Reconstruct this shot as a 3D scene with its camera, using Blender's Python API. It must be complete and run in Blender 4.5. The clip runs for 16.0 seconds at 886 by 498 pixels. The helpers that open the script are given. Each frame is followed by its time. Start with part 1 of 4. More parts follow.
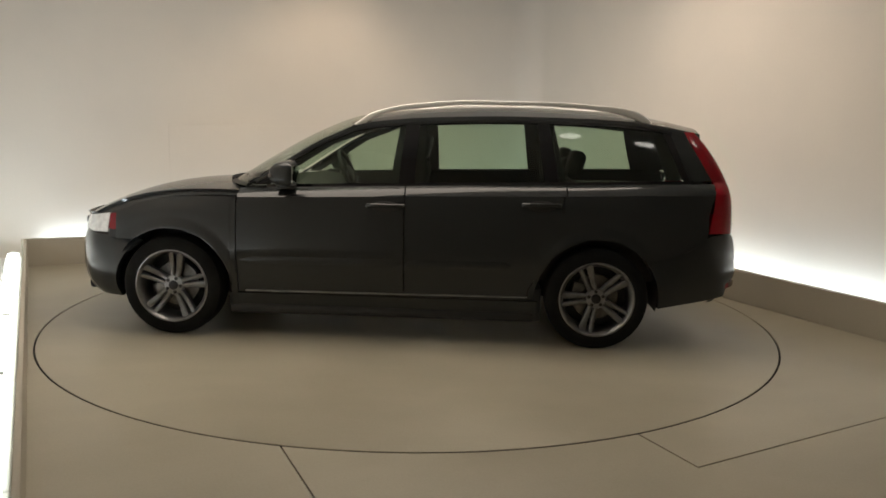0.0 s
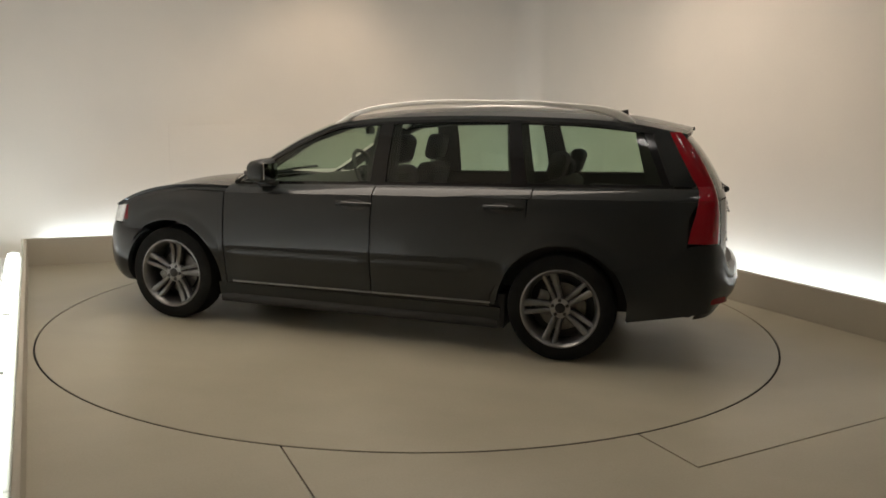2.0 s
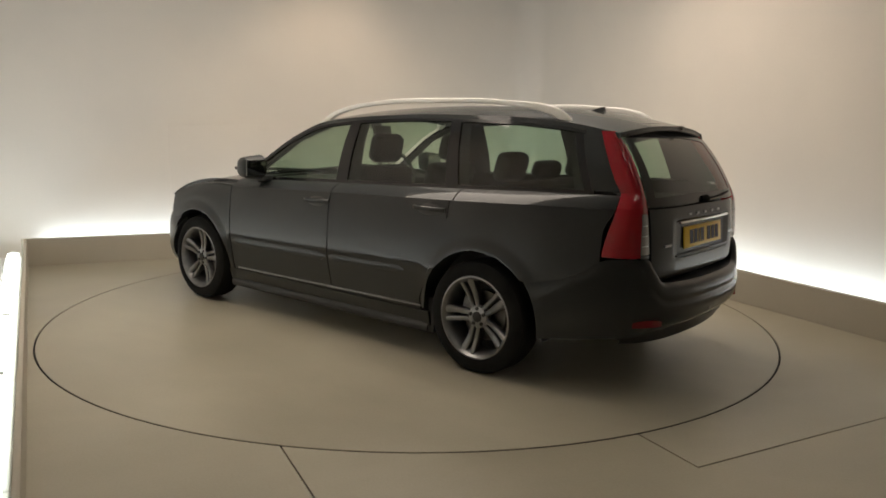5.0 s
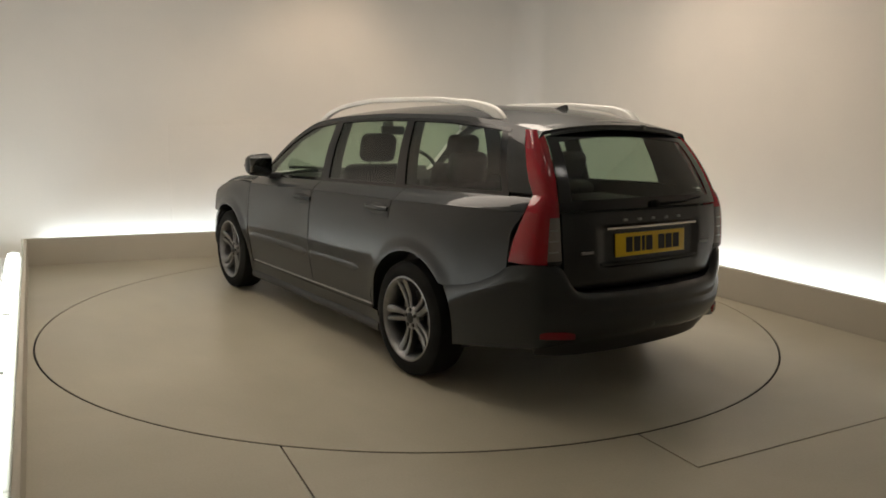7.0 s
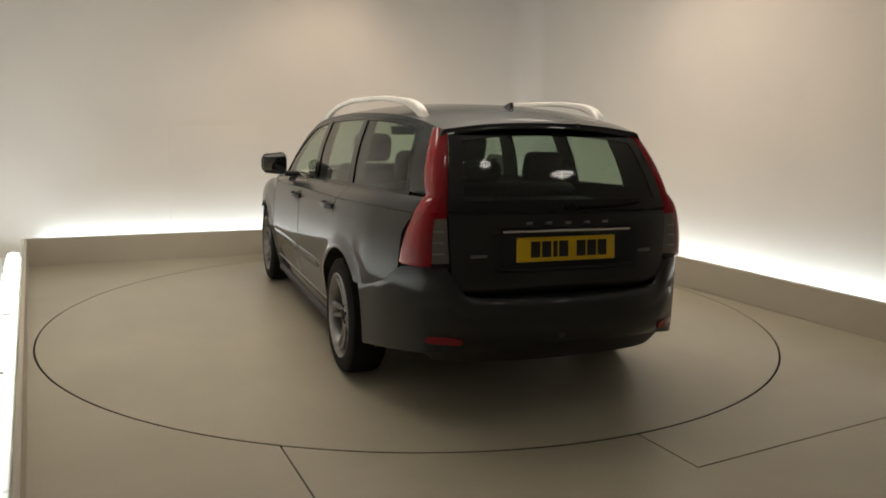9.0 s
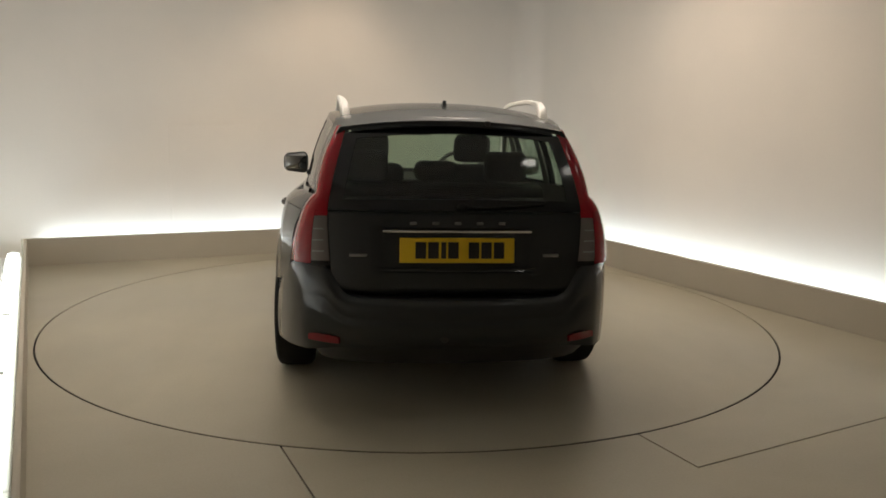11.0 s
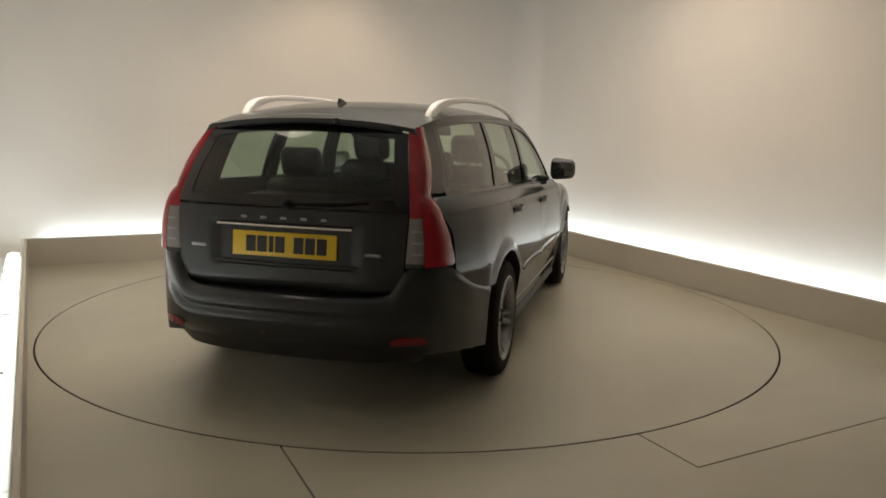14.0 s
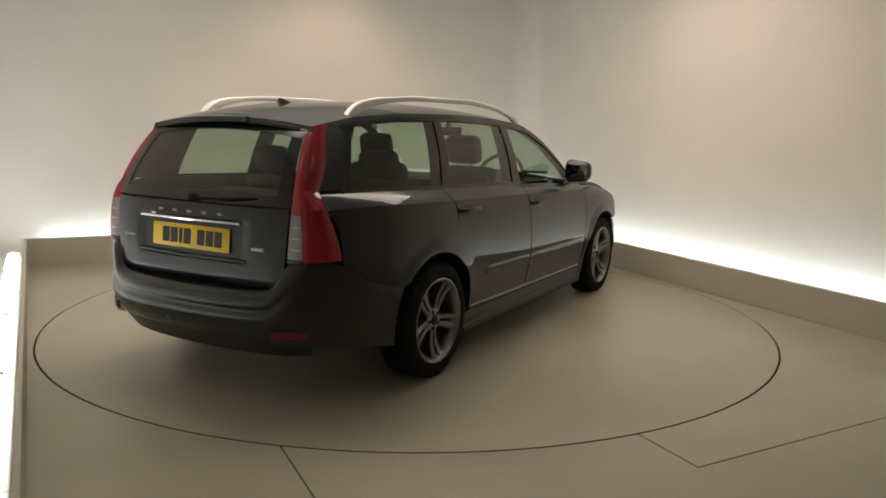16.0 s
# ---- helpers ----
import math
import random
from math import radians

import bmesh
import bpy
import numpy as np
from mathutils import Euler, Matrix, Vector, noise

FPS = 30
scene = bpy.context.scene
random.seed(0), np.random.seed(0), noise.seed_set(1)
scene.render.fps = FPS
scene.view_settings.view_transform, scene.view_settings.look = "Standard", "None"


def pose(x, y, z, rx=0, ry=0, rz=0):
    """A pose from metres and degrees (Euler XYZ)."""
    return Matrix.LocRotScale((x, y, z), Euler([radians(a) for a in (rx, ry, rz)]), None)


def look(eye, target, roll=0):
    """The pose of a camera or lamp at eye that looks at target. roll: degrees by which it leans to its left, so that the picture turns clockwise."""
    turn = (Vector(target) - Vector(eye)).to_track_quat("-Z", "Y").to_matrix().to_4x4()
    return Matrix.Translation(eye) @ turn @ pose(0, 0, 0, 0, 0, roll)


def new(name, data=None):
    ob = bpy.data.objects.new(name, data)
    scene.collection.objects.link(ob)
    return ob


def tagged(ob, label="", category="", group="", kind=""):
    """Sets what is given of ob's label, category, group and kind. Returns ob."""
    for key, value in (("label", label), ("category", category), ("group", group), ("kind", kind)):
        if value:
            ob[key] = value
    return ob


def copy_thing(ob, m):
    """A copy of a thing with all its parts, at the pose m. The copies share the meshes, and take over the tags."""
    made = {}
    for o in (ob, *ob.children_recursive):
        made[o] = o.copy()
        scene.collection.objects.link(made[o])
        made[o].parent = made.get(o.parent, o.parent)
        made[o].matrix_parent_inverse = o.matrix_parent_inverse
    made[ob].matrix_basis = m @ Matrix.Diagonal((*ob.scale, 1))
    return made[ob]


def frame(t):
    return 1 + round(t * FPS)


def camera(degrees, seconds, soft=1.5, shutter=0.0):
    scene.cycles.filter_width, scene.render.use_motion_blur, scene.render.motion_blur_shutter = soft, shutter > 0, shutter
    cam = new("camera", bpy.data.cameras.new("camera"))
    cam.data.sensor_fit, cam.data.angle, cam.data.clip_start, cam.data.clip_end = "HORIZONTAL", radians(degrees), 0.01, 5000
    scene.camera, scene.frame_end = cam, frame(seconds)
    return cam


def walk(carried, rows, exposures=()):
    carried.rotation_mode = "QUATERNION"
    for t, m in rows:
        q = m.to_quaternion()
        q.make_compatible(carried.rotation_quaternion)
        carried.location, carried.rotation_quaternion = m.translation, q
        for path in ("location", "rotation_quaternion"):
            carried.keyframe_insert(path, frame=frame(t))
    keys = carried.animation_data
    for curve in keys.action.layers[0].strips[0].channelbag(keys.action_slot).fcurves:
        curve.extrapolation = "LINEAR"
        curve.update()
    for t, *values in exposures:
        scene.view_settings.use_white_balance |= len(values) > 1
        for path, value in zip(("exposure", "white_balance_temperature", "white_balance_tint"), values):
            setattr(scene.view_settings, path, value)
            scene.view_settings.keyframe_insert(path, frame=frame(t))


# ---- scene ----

SECONDS = 16.0
# ---- camera: fixed high in the corner of the studio ----
cam = camera(60.19, SECONDS, soft=1.7)
EYE = Vector((0.0, -5.456, 1.3435))
PAN, TILT, ROLL = radians(2.115), radians(-9.189), 1.244
AIM = Vector((math.sin(PAN) * math.cos(TILT), math.cos(PAN) * math.cos(TILT), math.sin(TILT)))
CAMERA_AT = look(EYE, EYE + AIM, ROLL)
walk(cam, [(0.0, CAMERA_AT), (SECONDS, CAMERA_AT)], [(0.0, 0.0), (SECONDS, 0.0)])

# ---- the room's own axes: u along the back wall, n towards it ----
ROOM_TURN = 24.0
ROOM = pose(0, 0, 0, 0, 0, ROOM_TURN)
TABLE_R = 2.459
LEFT, RIGHT, BACK, FRONT = -2.55, 2.55, 2.77, -7.6   # inner faces of the low upstands
TROUGH = 0.32                                       # gap for the lights behind them
UP_H, UP_T = 0.25, 0.045
LEFT_SKEW = 0.0372                                  # the left upstand runs slightly out of square
CEIL = 3.3


def turn_at(t):
    return 174.87 - 7.315 * t


# ---- world and lights ----
world = bpy.data.worlds.new("studio_world")
world.use_nodes = True
scene.world = world
world.node_tree.nodes["Background"].inputs[0].default_value = (0.02, 0.02, 0.02, 1)
world.node_tree.nodes["Background"].inputs[1].default_value = 0.2


def area_lamp(name, m, sx, sy, power, colour, spread=180):
    d = bpy.data.lights.new(name, "AREA")
    d.shape, d.size, d.size_y, d.energy, d.color = "RECTANGLE", sx, sy, power, colour
    d.spread = radians(spread)
    ob = new(name, d)
    ob.matrix_world = m
    return ob


COOL = (0.80, 0.92, 1.0)
WALL_U0, WALL_U1, WALL_N = LEFT - UP_T - TROUGH, RIGHT + UP_T + TROUGH, BACK + UP_T + TROUGH
STRIP_Z = 0.14


def trough_lamp(name, u, n, length, turn, power):
    area_lamp(name, ROOM @ pose(u, n, STRIP_Z) @ pose(0, 0, 0, 0, 0, turn) @ pose(0, 0, 0, 180 - 12, 0, 0), length, 0.05, power, COOL)


def wash_lamp(name, u, n, turn, cone, power):
    d = bpy.data.lights.new(name, "SPOT")
    d.energy, d.color, d.spot_size, d.spot_blend, d.shadow_soft_size = power, (1.0, 0.74, 0.50), radians(cone), 0.9, 0.06
    ob = new(name, d)
    ob.matrix_world = ROOM @ pose(u, n, CEIL - 0.17) @ pose(0, 0, 0, 0, 0, turn) @ pose(0, 0, 0, 90 - 64, 0, 0)


wash_lamp("wash_light_back", 0.35, 2.0, 0, 104, 32)
wash_lamp("wash_light_right", 1.80, -0.10, -90, 116, 24)
trough_lamp("trough_light_back", 0.0, BACK + UP_T + 0.19, 5.0, 0, 13)
trough_lamp("trough_light_right", RIGHT + UP_T + 0.19, 0.2, 5.0, -90, 13)
trough_lamp("trough_light_left", LEFT - UP_T - 0.12, 0.3, 4.6, 90, 20)

# ---- materials ----
def material(name, base=(0.5, 0.5, 0.5), rough=0.5, metal=0.0, coat=0.0, emit=0.0, **extra):
    m = bpy.data.materials.new(name)
    m.use_nodes = True
    b = m.node_tree.nodes["Principled BSDF"]
    b.inputs["Base Color"].default_value = (*base, 1)
    b.inputs["Roughness"].default_value = rough
    b.inputs["Metallic"].default_value = metal
    b.inputs["Coat Weight"].default_value = coat
    b.inputs["Coat Roughness"].default_value = 0.05
    if emit:
        b.inputs["Emission Color"].default_value = (*base, 1)
        b.inputs["Emission Strength"].default_value = emit
    for key, value in extra.items():
        b.inputs[key.replace("_", " ")].default_value = value
    return m


def vary(m, scale, low, high, rough=None, bump=0.0, fine=40.0, fine_amount=0.12, streak=0.0):
    """Two scales of colour variation, with wear in the gloss and a fine relief."""
    nt = m.node_tree
    b = nt.nodes["Principled BSDF"]
    tex = nt.nodes.new("ShaderNodeTexCoord")
    big, small = nt.nodes.new("ShaderNodeTexNoise"), nt.nodes.new("ShaderNodeTexNoise")
    big.inputs["Scale"].default_value, big.inputs["Detail"].default_value = scale, 5
    small.inputs["Scale"].default_value, small.inputs["Detail"].default_value = fine, 4
    for n in (big, small):
        nt.links.new(tex.outputs["Object"], n.inputs["Vector"])
    mix = nt.nodes.new("ShaderNodeMath")
    mix.operation = "MULTIPLY_ADD"
    nt.links.new(small.outputs["Fac"], mix.inputs[0])
    mix.inputs[1].default_value = fine_amount
    nt.links.new(big.outputs["Fac"], mix.inputs[2])
    value = mix.outputs[0]
    if streak:
        turn, drag, more = nt.nodes.new("ShaderNodeMapping"), nt.nodes.new("ShaderNodeTexNoise"), nt.nodes.new("ShaderNodeMath")
        turn.inputs["Rotation"].default_value[2], turn.inputs["Scale"].default_value = 0.5, (0.9, 2.4, 1.0)
        drag.inputs["Scale"].default_value, drag.inputs["Detail"].default_value = 1.1, 7
        nt.links.new(tex.outputs["Object"], turn.inputs["Vector"])
        nt.links.new(turn.outputs["Vector"], drag.inputs["Vector"])
        more.operation = "MULTIPLY_ADD"
        more.inputs[1].default_value = streak
        nt.links.new(drag.outputs["Fac"], more.inputs[0])
        nt.links.new(value, more.inputs[2])
        value = more.outputs[0]
    ramp = nt.nodes.new("ShaderNodeValToRGB")
    ramp.color_ramp.elements[0].position, ramp.color_ramp.elements[1].position = 0.35 + 0.4 * streak, 0.75 + 0.5 * streak
    ramp.color_ramp.elements[0].color, ramp.color_ramp.elements[1].color = (*low, 1), (*high, 1)
    nt.links.new(value, ramp.inputs["Fac"])
    nt.links.new(ramp.outputs["Color"], b.inputs["Base Color"])
    if rough:
        r = nt.nodes.new("ShaderNodeMapRange")
        r.inputs["To Min"].default_value, r.inputs["To Max"].default_value = rough
        nt.links.new(big.outputs["Fac"], r.inputs["Value"])
        nt.links.new(r.outputs["Result"], b.inputs["Roughness"])
    if bump:
        bm_node = nt.nodes.new("ShaderNodeBump")
        bm_node.inputs["Strength"].default_value, bm_node.inputs["Distance"].default_value = bump, 0.004
        nt.links.new(small.outputs["Fac"], bm_node.inputs["Height"])
        nt.links.new(bm_node.outputs["Normal"], b.inputs["Normal"])
    return m


M_WALL = vary(material("wall_paint", rough=0.85), 0.6, (0.68, 0.65, 0.61), (0.77, 0.725, 0.665), (0.8, 0.95), 0.08, 60)
M_FLOOR = vary(material("floor_paint", rough=0.45), 0.9, (0.310, 0.280, 0.208), (0.415, 0.382, 0.292), (0.22, 0.52), 0.06, 90, 0.25, 0.4)
M_UPSTAND = vary(material("upstand_paint", rough=0.6), 0.8, (0.40, 0.365, 0.295), (0.47, 0.43, 0.35), (0.5, 0.7), 0.06, 90)
M_CEIL = vary(material("ceiling_paint", rough=0.9), 0.7, (0.70, 0.68, 0.65), (0.76, 0.74, 0.71))
M_TROUGH = vary(material("trough_paint", rough=0.8), 1.0, (0.76, 0.77, 0.76), (0.82, 0.83, 0.82))
M_GAP = material("dark_gap", (0.012, 0.011, 0.010), 0.9)
M_TUBE = material("lit_tube", (0.93, 1.0, 0.95), 0.4, emit=3.2)
M_LAMP = material("lit_diffuser", (1.0, 0.87, 0.74), 0.4, emit=4.35)
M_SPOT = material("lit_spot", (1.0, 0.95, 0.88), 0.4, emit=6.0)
# grey of the unseen front wall, set for what the car's sides reflect
M_GREY_WALL = vary(material("grey_wall_paint", rough=0.9), 0.8, (0.50, 0.47, 0.43), (0.58, 0.55, 0.50))
M_WHITE_METAL = material("white_metal", (0.75, 0.75, 0.73), 0.4)


# ---- mesh helpers ----
def mesh_object(name, bm, mat, smooth=False):
    me = bpy.data.meshes.new(name)
    bmesh.ops.recalc_face_normals(bm, faces=bm.faces)
    if smooth:
        for f in bm.faces:
            f.smooth = True
    bm.to_mesh(me)
    bm.free()
    me.materials.append(mat)
    return new(name, me)


def part(name, bm, mat, parent, label="", smooth=True):
    ob = mesh_object(name, bm, mat, smooth)
    ob.parent = parent
    if label:
        ob["label"] = label
    if smooth:
        edge_split(ob)
    return ob


def edge_split(ob, degrees=32):
    me = ob.data
    b = bmesh.new()
    b.from_mesh(me)
    for e in b.edges:
        e.smooth = not (len(e.link_faces) == 2 and e.calc_face_angle(0) > radians(degrees)) and len(e.link_faces) == 2
    b.to_mesh(me)
    b.free()


def thing(name, label, category, m=None, group="", kind=""):
    ob = new(name)
    ob.empty_display_size = 0.1
    if m is not None:
        ob.matrix_world = m
    return tagged(ob, label, category, group, kind)


def add_box(bm, x0, x1, y0, y1, z0, z1, bevel=0.0, m=None, seg=2):
    r = bmesh.ops.create_cube(bm, size=1.0)
    vs = r["verts"]
    for v in vs:
        v.co = Vector(((x0 + x1) / 2 + v.co.x * (x1 - x0), (y0 + y1) / 2 + v.co.y * (y1 - y0), (z0 + z1) / 2 + v.co.z * (z1 - z0)))
    fs = {f for v in vs for f in v.link_faces}
    if bevel:
        es = list({e for f in fs for e in f.edges})
        r = bmesh.ops.bevel(bm, geom=es, offset=bevel, segments=seg, affect="EDGES", profile=0.5)
        vs = list({v for f in r["faces"] for v in f.verts} | {v for v in vs if v.is_valid})
    if m is not None:
        for v in vs:
            v.co = m @ v.co
    return vs


def prism(bm, pts, z0, z1):
    """A flat polygon, perhaps concave, raised from z0 to z1."""
    top = [bm.verts.new((x, y, z1)) for x, y in pts]
    low = [bm.verts.new((x, y, z0)) for x, y in pts]
    k = len(pts)
    f = bm.faces.new(top)
    for i in range(k):
        bm.faces.new((top[i], low[i], low[(i + 1) % k], top[(i + 1) % k]))
    bmesh.ops.triangulate(bm, faces=[f])


def arc(r, a0, a1, n):
    return [(r * math.cos(a0 + (a1 - a0) * i / n), r * math.sin(a0 + (a1 - a0) * i / n)) for i in range(n + 1)]


def lathe(profile, n):
    """Profile of (radius, along) turned about an axis."""
    bm = bmesh.new()
    rings = []
    for i in range(n):
        a = 2 * math.pi * i / n
        rings.append([bm.verts.new((r * math.cos(a), y, r * math.sin(a))) for r, y in profile])
    for i in range(n):
        a, b = rings[i], rings[(i + 1) % n]
        for j in range(len(profile) - 1):
            bm.faces.new((a[j], a[j + 1], b[j + 1], b[j]))
    return bm


# ---- the room ----
def structure(name, bm, mat, label, category):
    ob = mesh_object(name, bm, mat)
    ob.matrix_world = ROOM
    return tagged(ob, label, category, kind="structure")


def left_u(n):
    """The inner face of the left upstand."""
    return LEFT - 0.049 + LEFT_SKEW * (2.835 - n)


def cove(bm, cu, cn, r, a0, a1, z0, z1):
    """A rounded vertical corner of the walls."""
    pts = arc(r, a0, a1, 14)
    lo = [bm.verts.new((cu + x, cn + y, z0)) for x, y in pts]
    hi = [bm.verts.new((cu + x, cn + y, z1)) for x, y in pts]
    for i in range(len(pts) - 1):
        bm.faces.new((lo[i], lo[i + 1], hi[i + 1], hi[i])).smooth = True


def build_room():
    bm = bmesh.new()
    add_box(bm, WALL_U0 - 0.2, WALL_U1 + 0.2, FRONT - 0.2, WALL_N + 0.2, -0.2, -0.012)
    structure("floor", bm, M_GAP, "dark sub-floor under the painted floor sheets", "floor")
    floor = bpy.data.objects["floor"]
    # two sheets of floor round the turntable, with thin open joints
    R = TABLE_R + 0.006
    SEAM_U, SEAM_V, SEAM_N, g = -1.48, 0.008, -2.83, 0.0045
    a_left = math.atan2(-math.sqrt(R * R - SEAM_U ** 2), SEAM_U)
    a_right = math.atan2(-math.sqrt(R * R - SEAM_V ** 2), SEAM_V)
    outer = [(SEAM_U - g, FRONT), (left_u(FRONT), FRONT), (left_u(BACK), BACK - 0.006), (RIGHT - 0.009, BACK - 0.006), (RIGHT - 0.009, SEAM_N + g + 0.11), (SEAM_V + g, SEAM_N + g)]
    bm = bmesh.new()
    prism(bm, outer + arc(R, a_right + g / R, a_left + 2 * math.pi - g / R, 180), -0.012, 0.0)
    part("floor_sheet", bm, M_FLOOR, floor, "taupe painted floor sheet round the turntable", False)
    bm = bmesh.new()
    prism(bm, arc(R, a_left + g / R, a_right - g / R, 40) + [(SEAM_V - g, SEAM_N - g), (RIGHT - 0.009, SEAM_N - g + 0.11), (RIGHT - 0.009, FRONT), (SEAM_U + g, FRONT)], -0.012, 0.0)
    part("floor_sheet", bm, M_FLOOR, floor, "taupe painted floor sheet before the turntable", False)

    # walls with thickness
    H = CEIL
    walls = (("wall_back", (WALL_U0 - 0.15, WALL_U1 + 0.15, WALL_N, WALL_N + 0.15), "tall cream painted studio wall lit from below"),
             ("wall_left", (WALL_U0 - 0.15, WALL_U0, FRONT - 0.15, WALL_N), "cream painted studio wall behind a light trough"),
             ("wall_right", (WALL_U1, WALL_U1 + 0.15, FRONT - 0.15, WALL_N), "cream painted studio wall lit from below"),
             # the front wall is added out of view and mirrored in the paint
             ("wall_front", (WALL_U0, WALL_U1, FRONT - 0.15, FRONT), "plain grey wall added out of view to close the studio"))
    for name, (a, b, c, d), label in walls:
        bm = bmesh.new()
        add_box(bm, a, b, c, d, -0.012, H)
        structure(name, bm, M_GREY_WALL if name == "wall_front" else M_WALL, label, "wall")
    bm = bmesh.new()
    add_box(bm, WALL_U0 - 0.15, WALL_U1 + 0.15, FRONT - 0.15, WALL_N + 0.15, H, H + 0.12)
    structure("ceiling", bm, M_CEIL, "plain off-white studio ceiling", "ceiling")

    bm = bmesh.new()
    add_box(bm, -1.31, 0.30, WALL_N - 0.006, WALL_N + 0.01, 0.30, 1.30, 0.002)
    structure("wall_panel", bm, M_WALL, "flush cream access panel in the back wall", "wall panel")
    bm = bmesh.new()
    rc = 0.30
    cove(bm, WALL_U1 - rc - 0.001, WALL_N - rc - 0.001, rc, 0, math.pi / 2, 0.03, H)
    structure("wall_corner", bm, M_WALL, "softly rounded cream corner of the studio walls", "wall")

    # low upstands with a light trough behind
    l0, l1 = left_u(FRONT), left_u(BACK)
    ups = (("upstand_back", [(l1 - UP_T, BACK), (RIGHT + UP_T, BACK), (RIGHT + UP_T, BACK + UP_T), (l1 - UP_T, BACK + UP_T)]),
           ("upstand_left", [(l0 - 0.024, FRONT), (l0, FRONT), (l1, BACK - 0.001), (l1 - 0.024, BACK - 0.001)]),
           ("upstand_right", [(RIGHT, FRONT), (RIGHT + UP_T, FRONT), (RIGHT + UP_T, BACK - 0.001), (RIGHT, BACK - 0.001)]))
    for name, pts in ups:
        bm = bmesh.new()
        prism(bm, pts, -0.012, UP_H)
        bmesh.ops.bevel(bm, geom=[e for e in bm.edges if all(v.co.z > UP_H - 0.001 for v in e.verts) and len(e.link_faces) == 2 and e.calc_face_angle(0) > 1], offset=0.005, segments=2, affect="EDGES")
        structure(name, bm, M_UPSTAND, "low taupe painted upstand hiding the wall lights", "upstand")
    tr = (("trough_back", [(l1 - UP_T, BACK + UP_T), (RIGHT + UP_T, BACK + UP_T), (RIGHT + UP_T, WALL_N), (l1 - UP_T, WALL_N)]),
          ("trough_left", [(WALL_U0, FRONT), (l0 - 0.024, FRONT), (l1 - 0.024, WALL_N), (WALL_U0, WALL_N)]),
          ("trough_right", [(RIGHT + UP_T, FRONT), (WALL_U1, FRONT), (WALL_U1, WALL_N), (RIGHT + UP_T, WALL_N)]))
    for name, pts in tr:
        bm = bmesh.new()
        prism(bm, pts, -0.012, 0.03)
        structure(name, bm, M_TROUGH, "white painted trough between upstand and wall", "trough")


def strip_light(u, n, length, turn, wide=0.016):
    ob = thing("strip_light", "lit white strip light lying in the wall trough", "light", ROOM @ pose(u, n, 0.03, 0, 0, turn), "strip lights in the trough")
    bm = bmesh.new()
    add_box(bm, -length / 2, length / 2, -0.02 - wide, 0.02 + wide, 0.0, 0.045, 0.006)
    part("batten", bm, M_WHITE_METAL, ob, "white metal batten", False)
    bm = bmesh.new()
    add_box(bm, -length / 2 + 0.02, length / 2 - 0.02, -wide, wide, 0.046, 0.078, 0.010)
    part("tube", bm, M_TUBE, ob, "glowing tube", False)
    for sx in (-1, 1):
        bm = bmesh.new()
        add_box(bm, sx * length / 2 - 0.02, sx * length / 2 + 0.02, -0.024, 0.024, 0.046, 0.090, 0.006)
        part("end_cap", bm, M_WHITE_METAL, ob, "white end cap", False)
    return ob


def build_strips():
    for k in range(4):
        strip_light(-1.9 + 1.27 * k, BACK + UP_T + 0.19, 1.2, 0)
    for k in range(5):
        strip_light(RIGHT + UP_T + 0.19, 2.2 - 1.27 * k, 1.2, -90)
    for k in range(5):
        n = 2.3 - 1.27 * k
        strip_light(left_u(n) - 0.115, n, 1.265, 90 + math.degrees(LEFT_SKEW), 0.05)


def light_box(w, d, m, glow, label, group=""):
    ob = thing("ceiling_light", label, "ceiling light", m, group)
    bm = bmesh.new()
    for a in ((-w - 0.03, w + 0.03, d, d + 0.03), (-w - 0.03, w + 0.03, -d - 0.03, -d), (-w - 0.03, -w, -d, d), (w, w + 0.03, -d, d)):
        add_box(bm, *a, -0.12, 0.0)
    part("frame", bm, M_WHITE_METAL, ob, "white metal frame", False)
    bm = bmesh.new()
    add_box(bm, -w, w, -d, d, -0.10, -0.085)
    part("diffuser", bm, glow, ob, "glowing warm white diffuser", False)
    return ob


def wall_washer(u, n, turn):
    """The housing of a lamp that washes a wall with warm light."""
    ob = thing("wall_washer", "white ceiling projector washing the studio wall", "ceiling light", ROOM @ pose(u, n, CEIL) @ pose(0, 0, 0, 0, 0, turn), "wall washing projectors")
    bm = bmesh.new()
    add_box(bm, -0.05, 0.05, -0.05, 0.05, -0.05, 0.0, 0.008)
    part("base", bm, M_WHITE_METAL, ob, "white ceiling base", False)
    bm = lathe([(0.085, 0.06), (0.080, 0.065), (0.074, -0.02), (0.050, -0.05), (0.0, -0.05)], 24)
    head = part("head", bm, M_WHITE_METAL, ob, "round white lamp head")
    head.matrix_basis = pose(0, -0.06, -0.12, -42, 0, 0)
    return ob


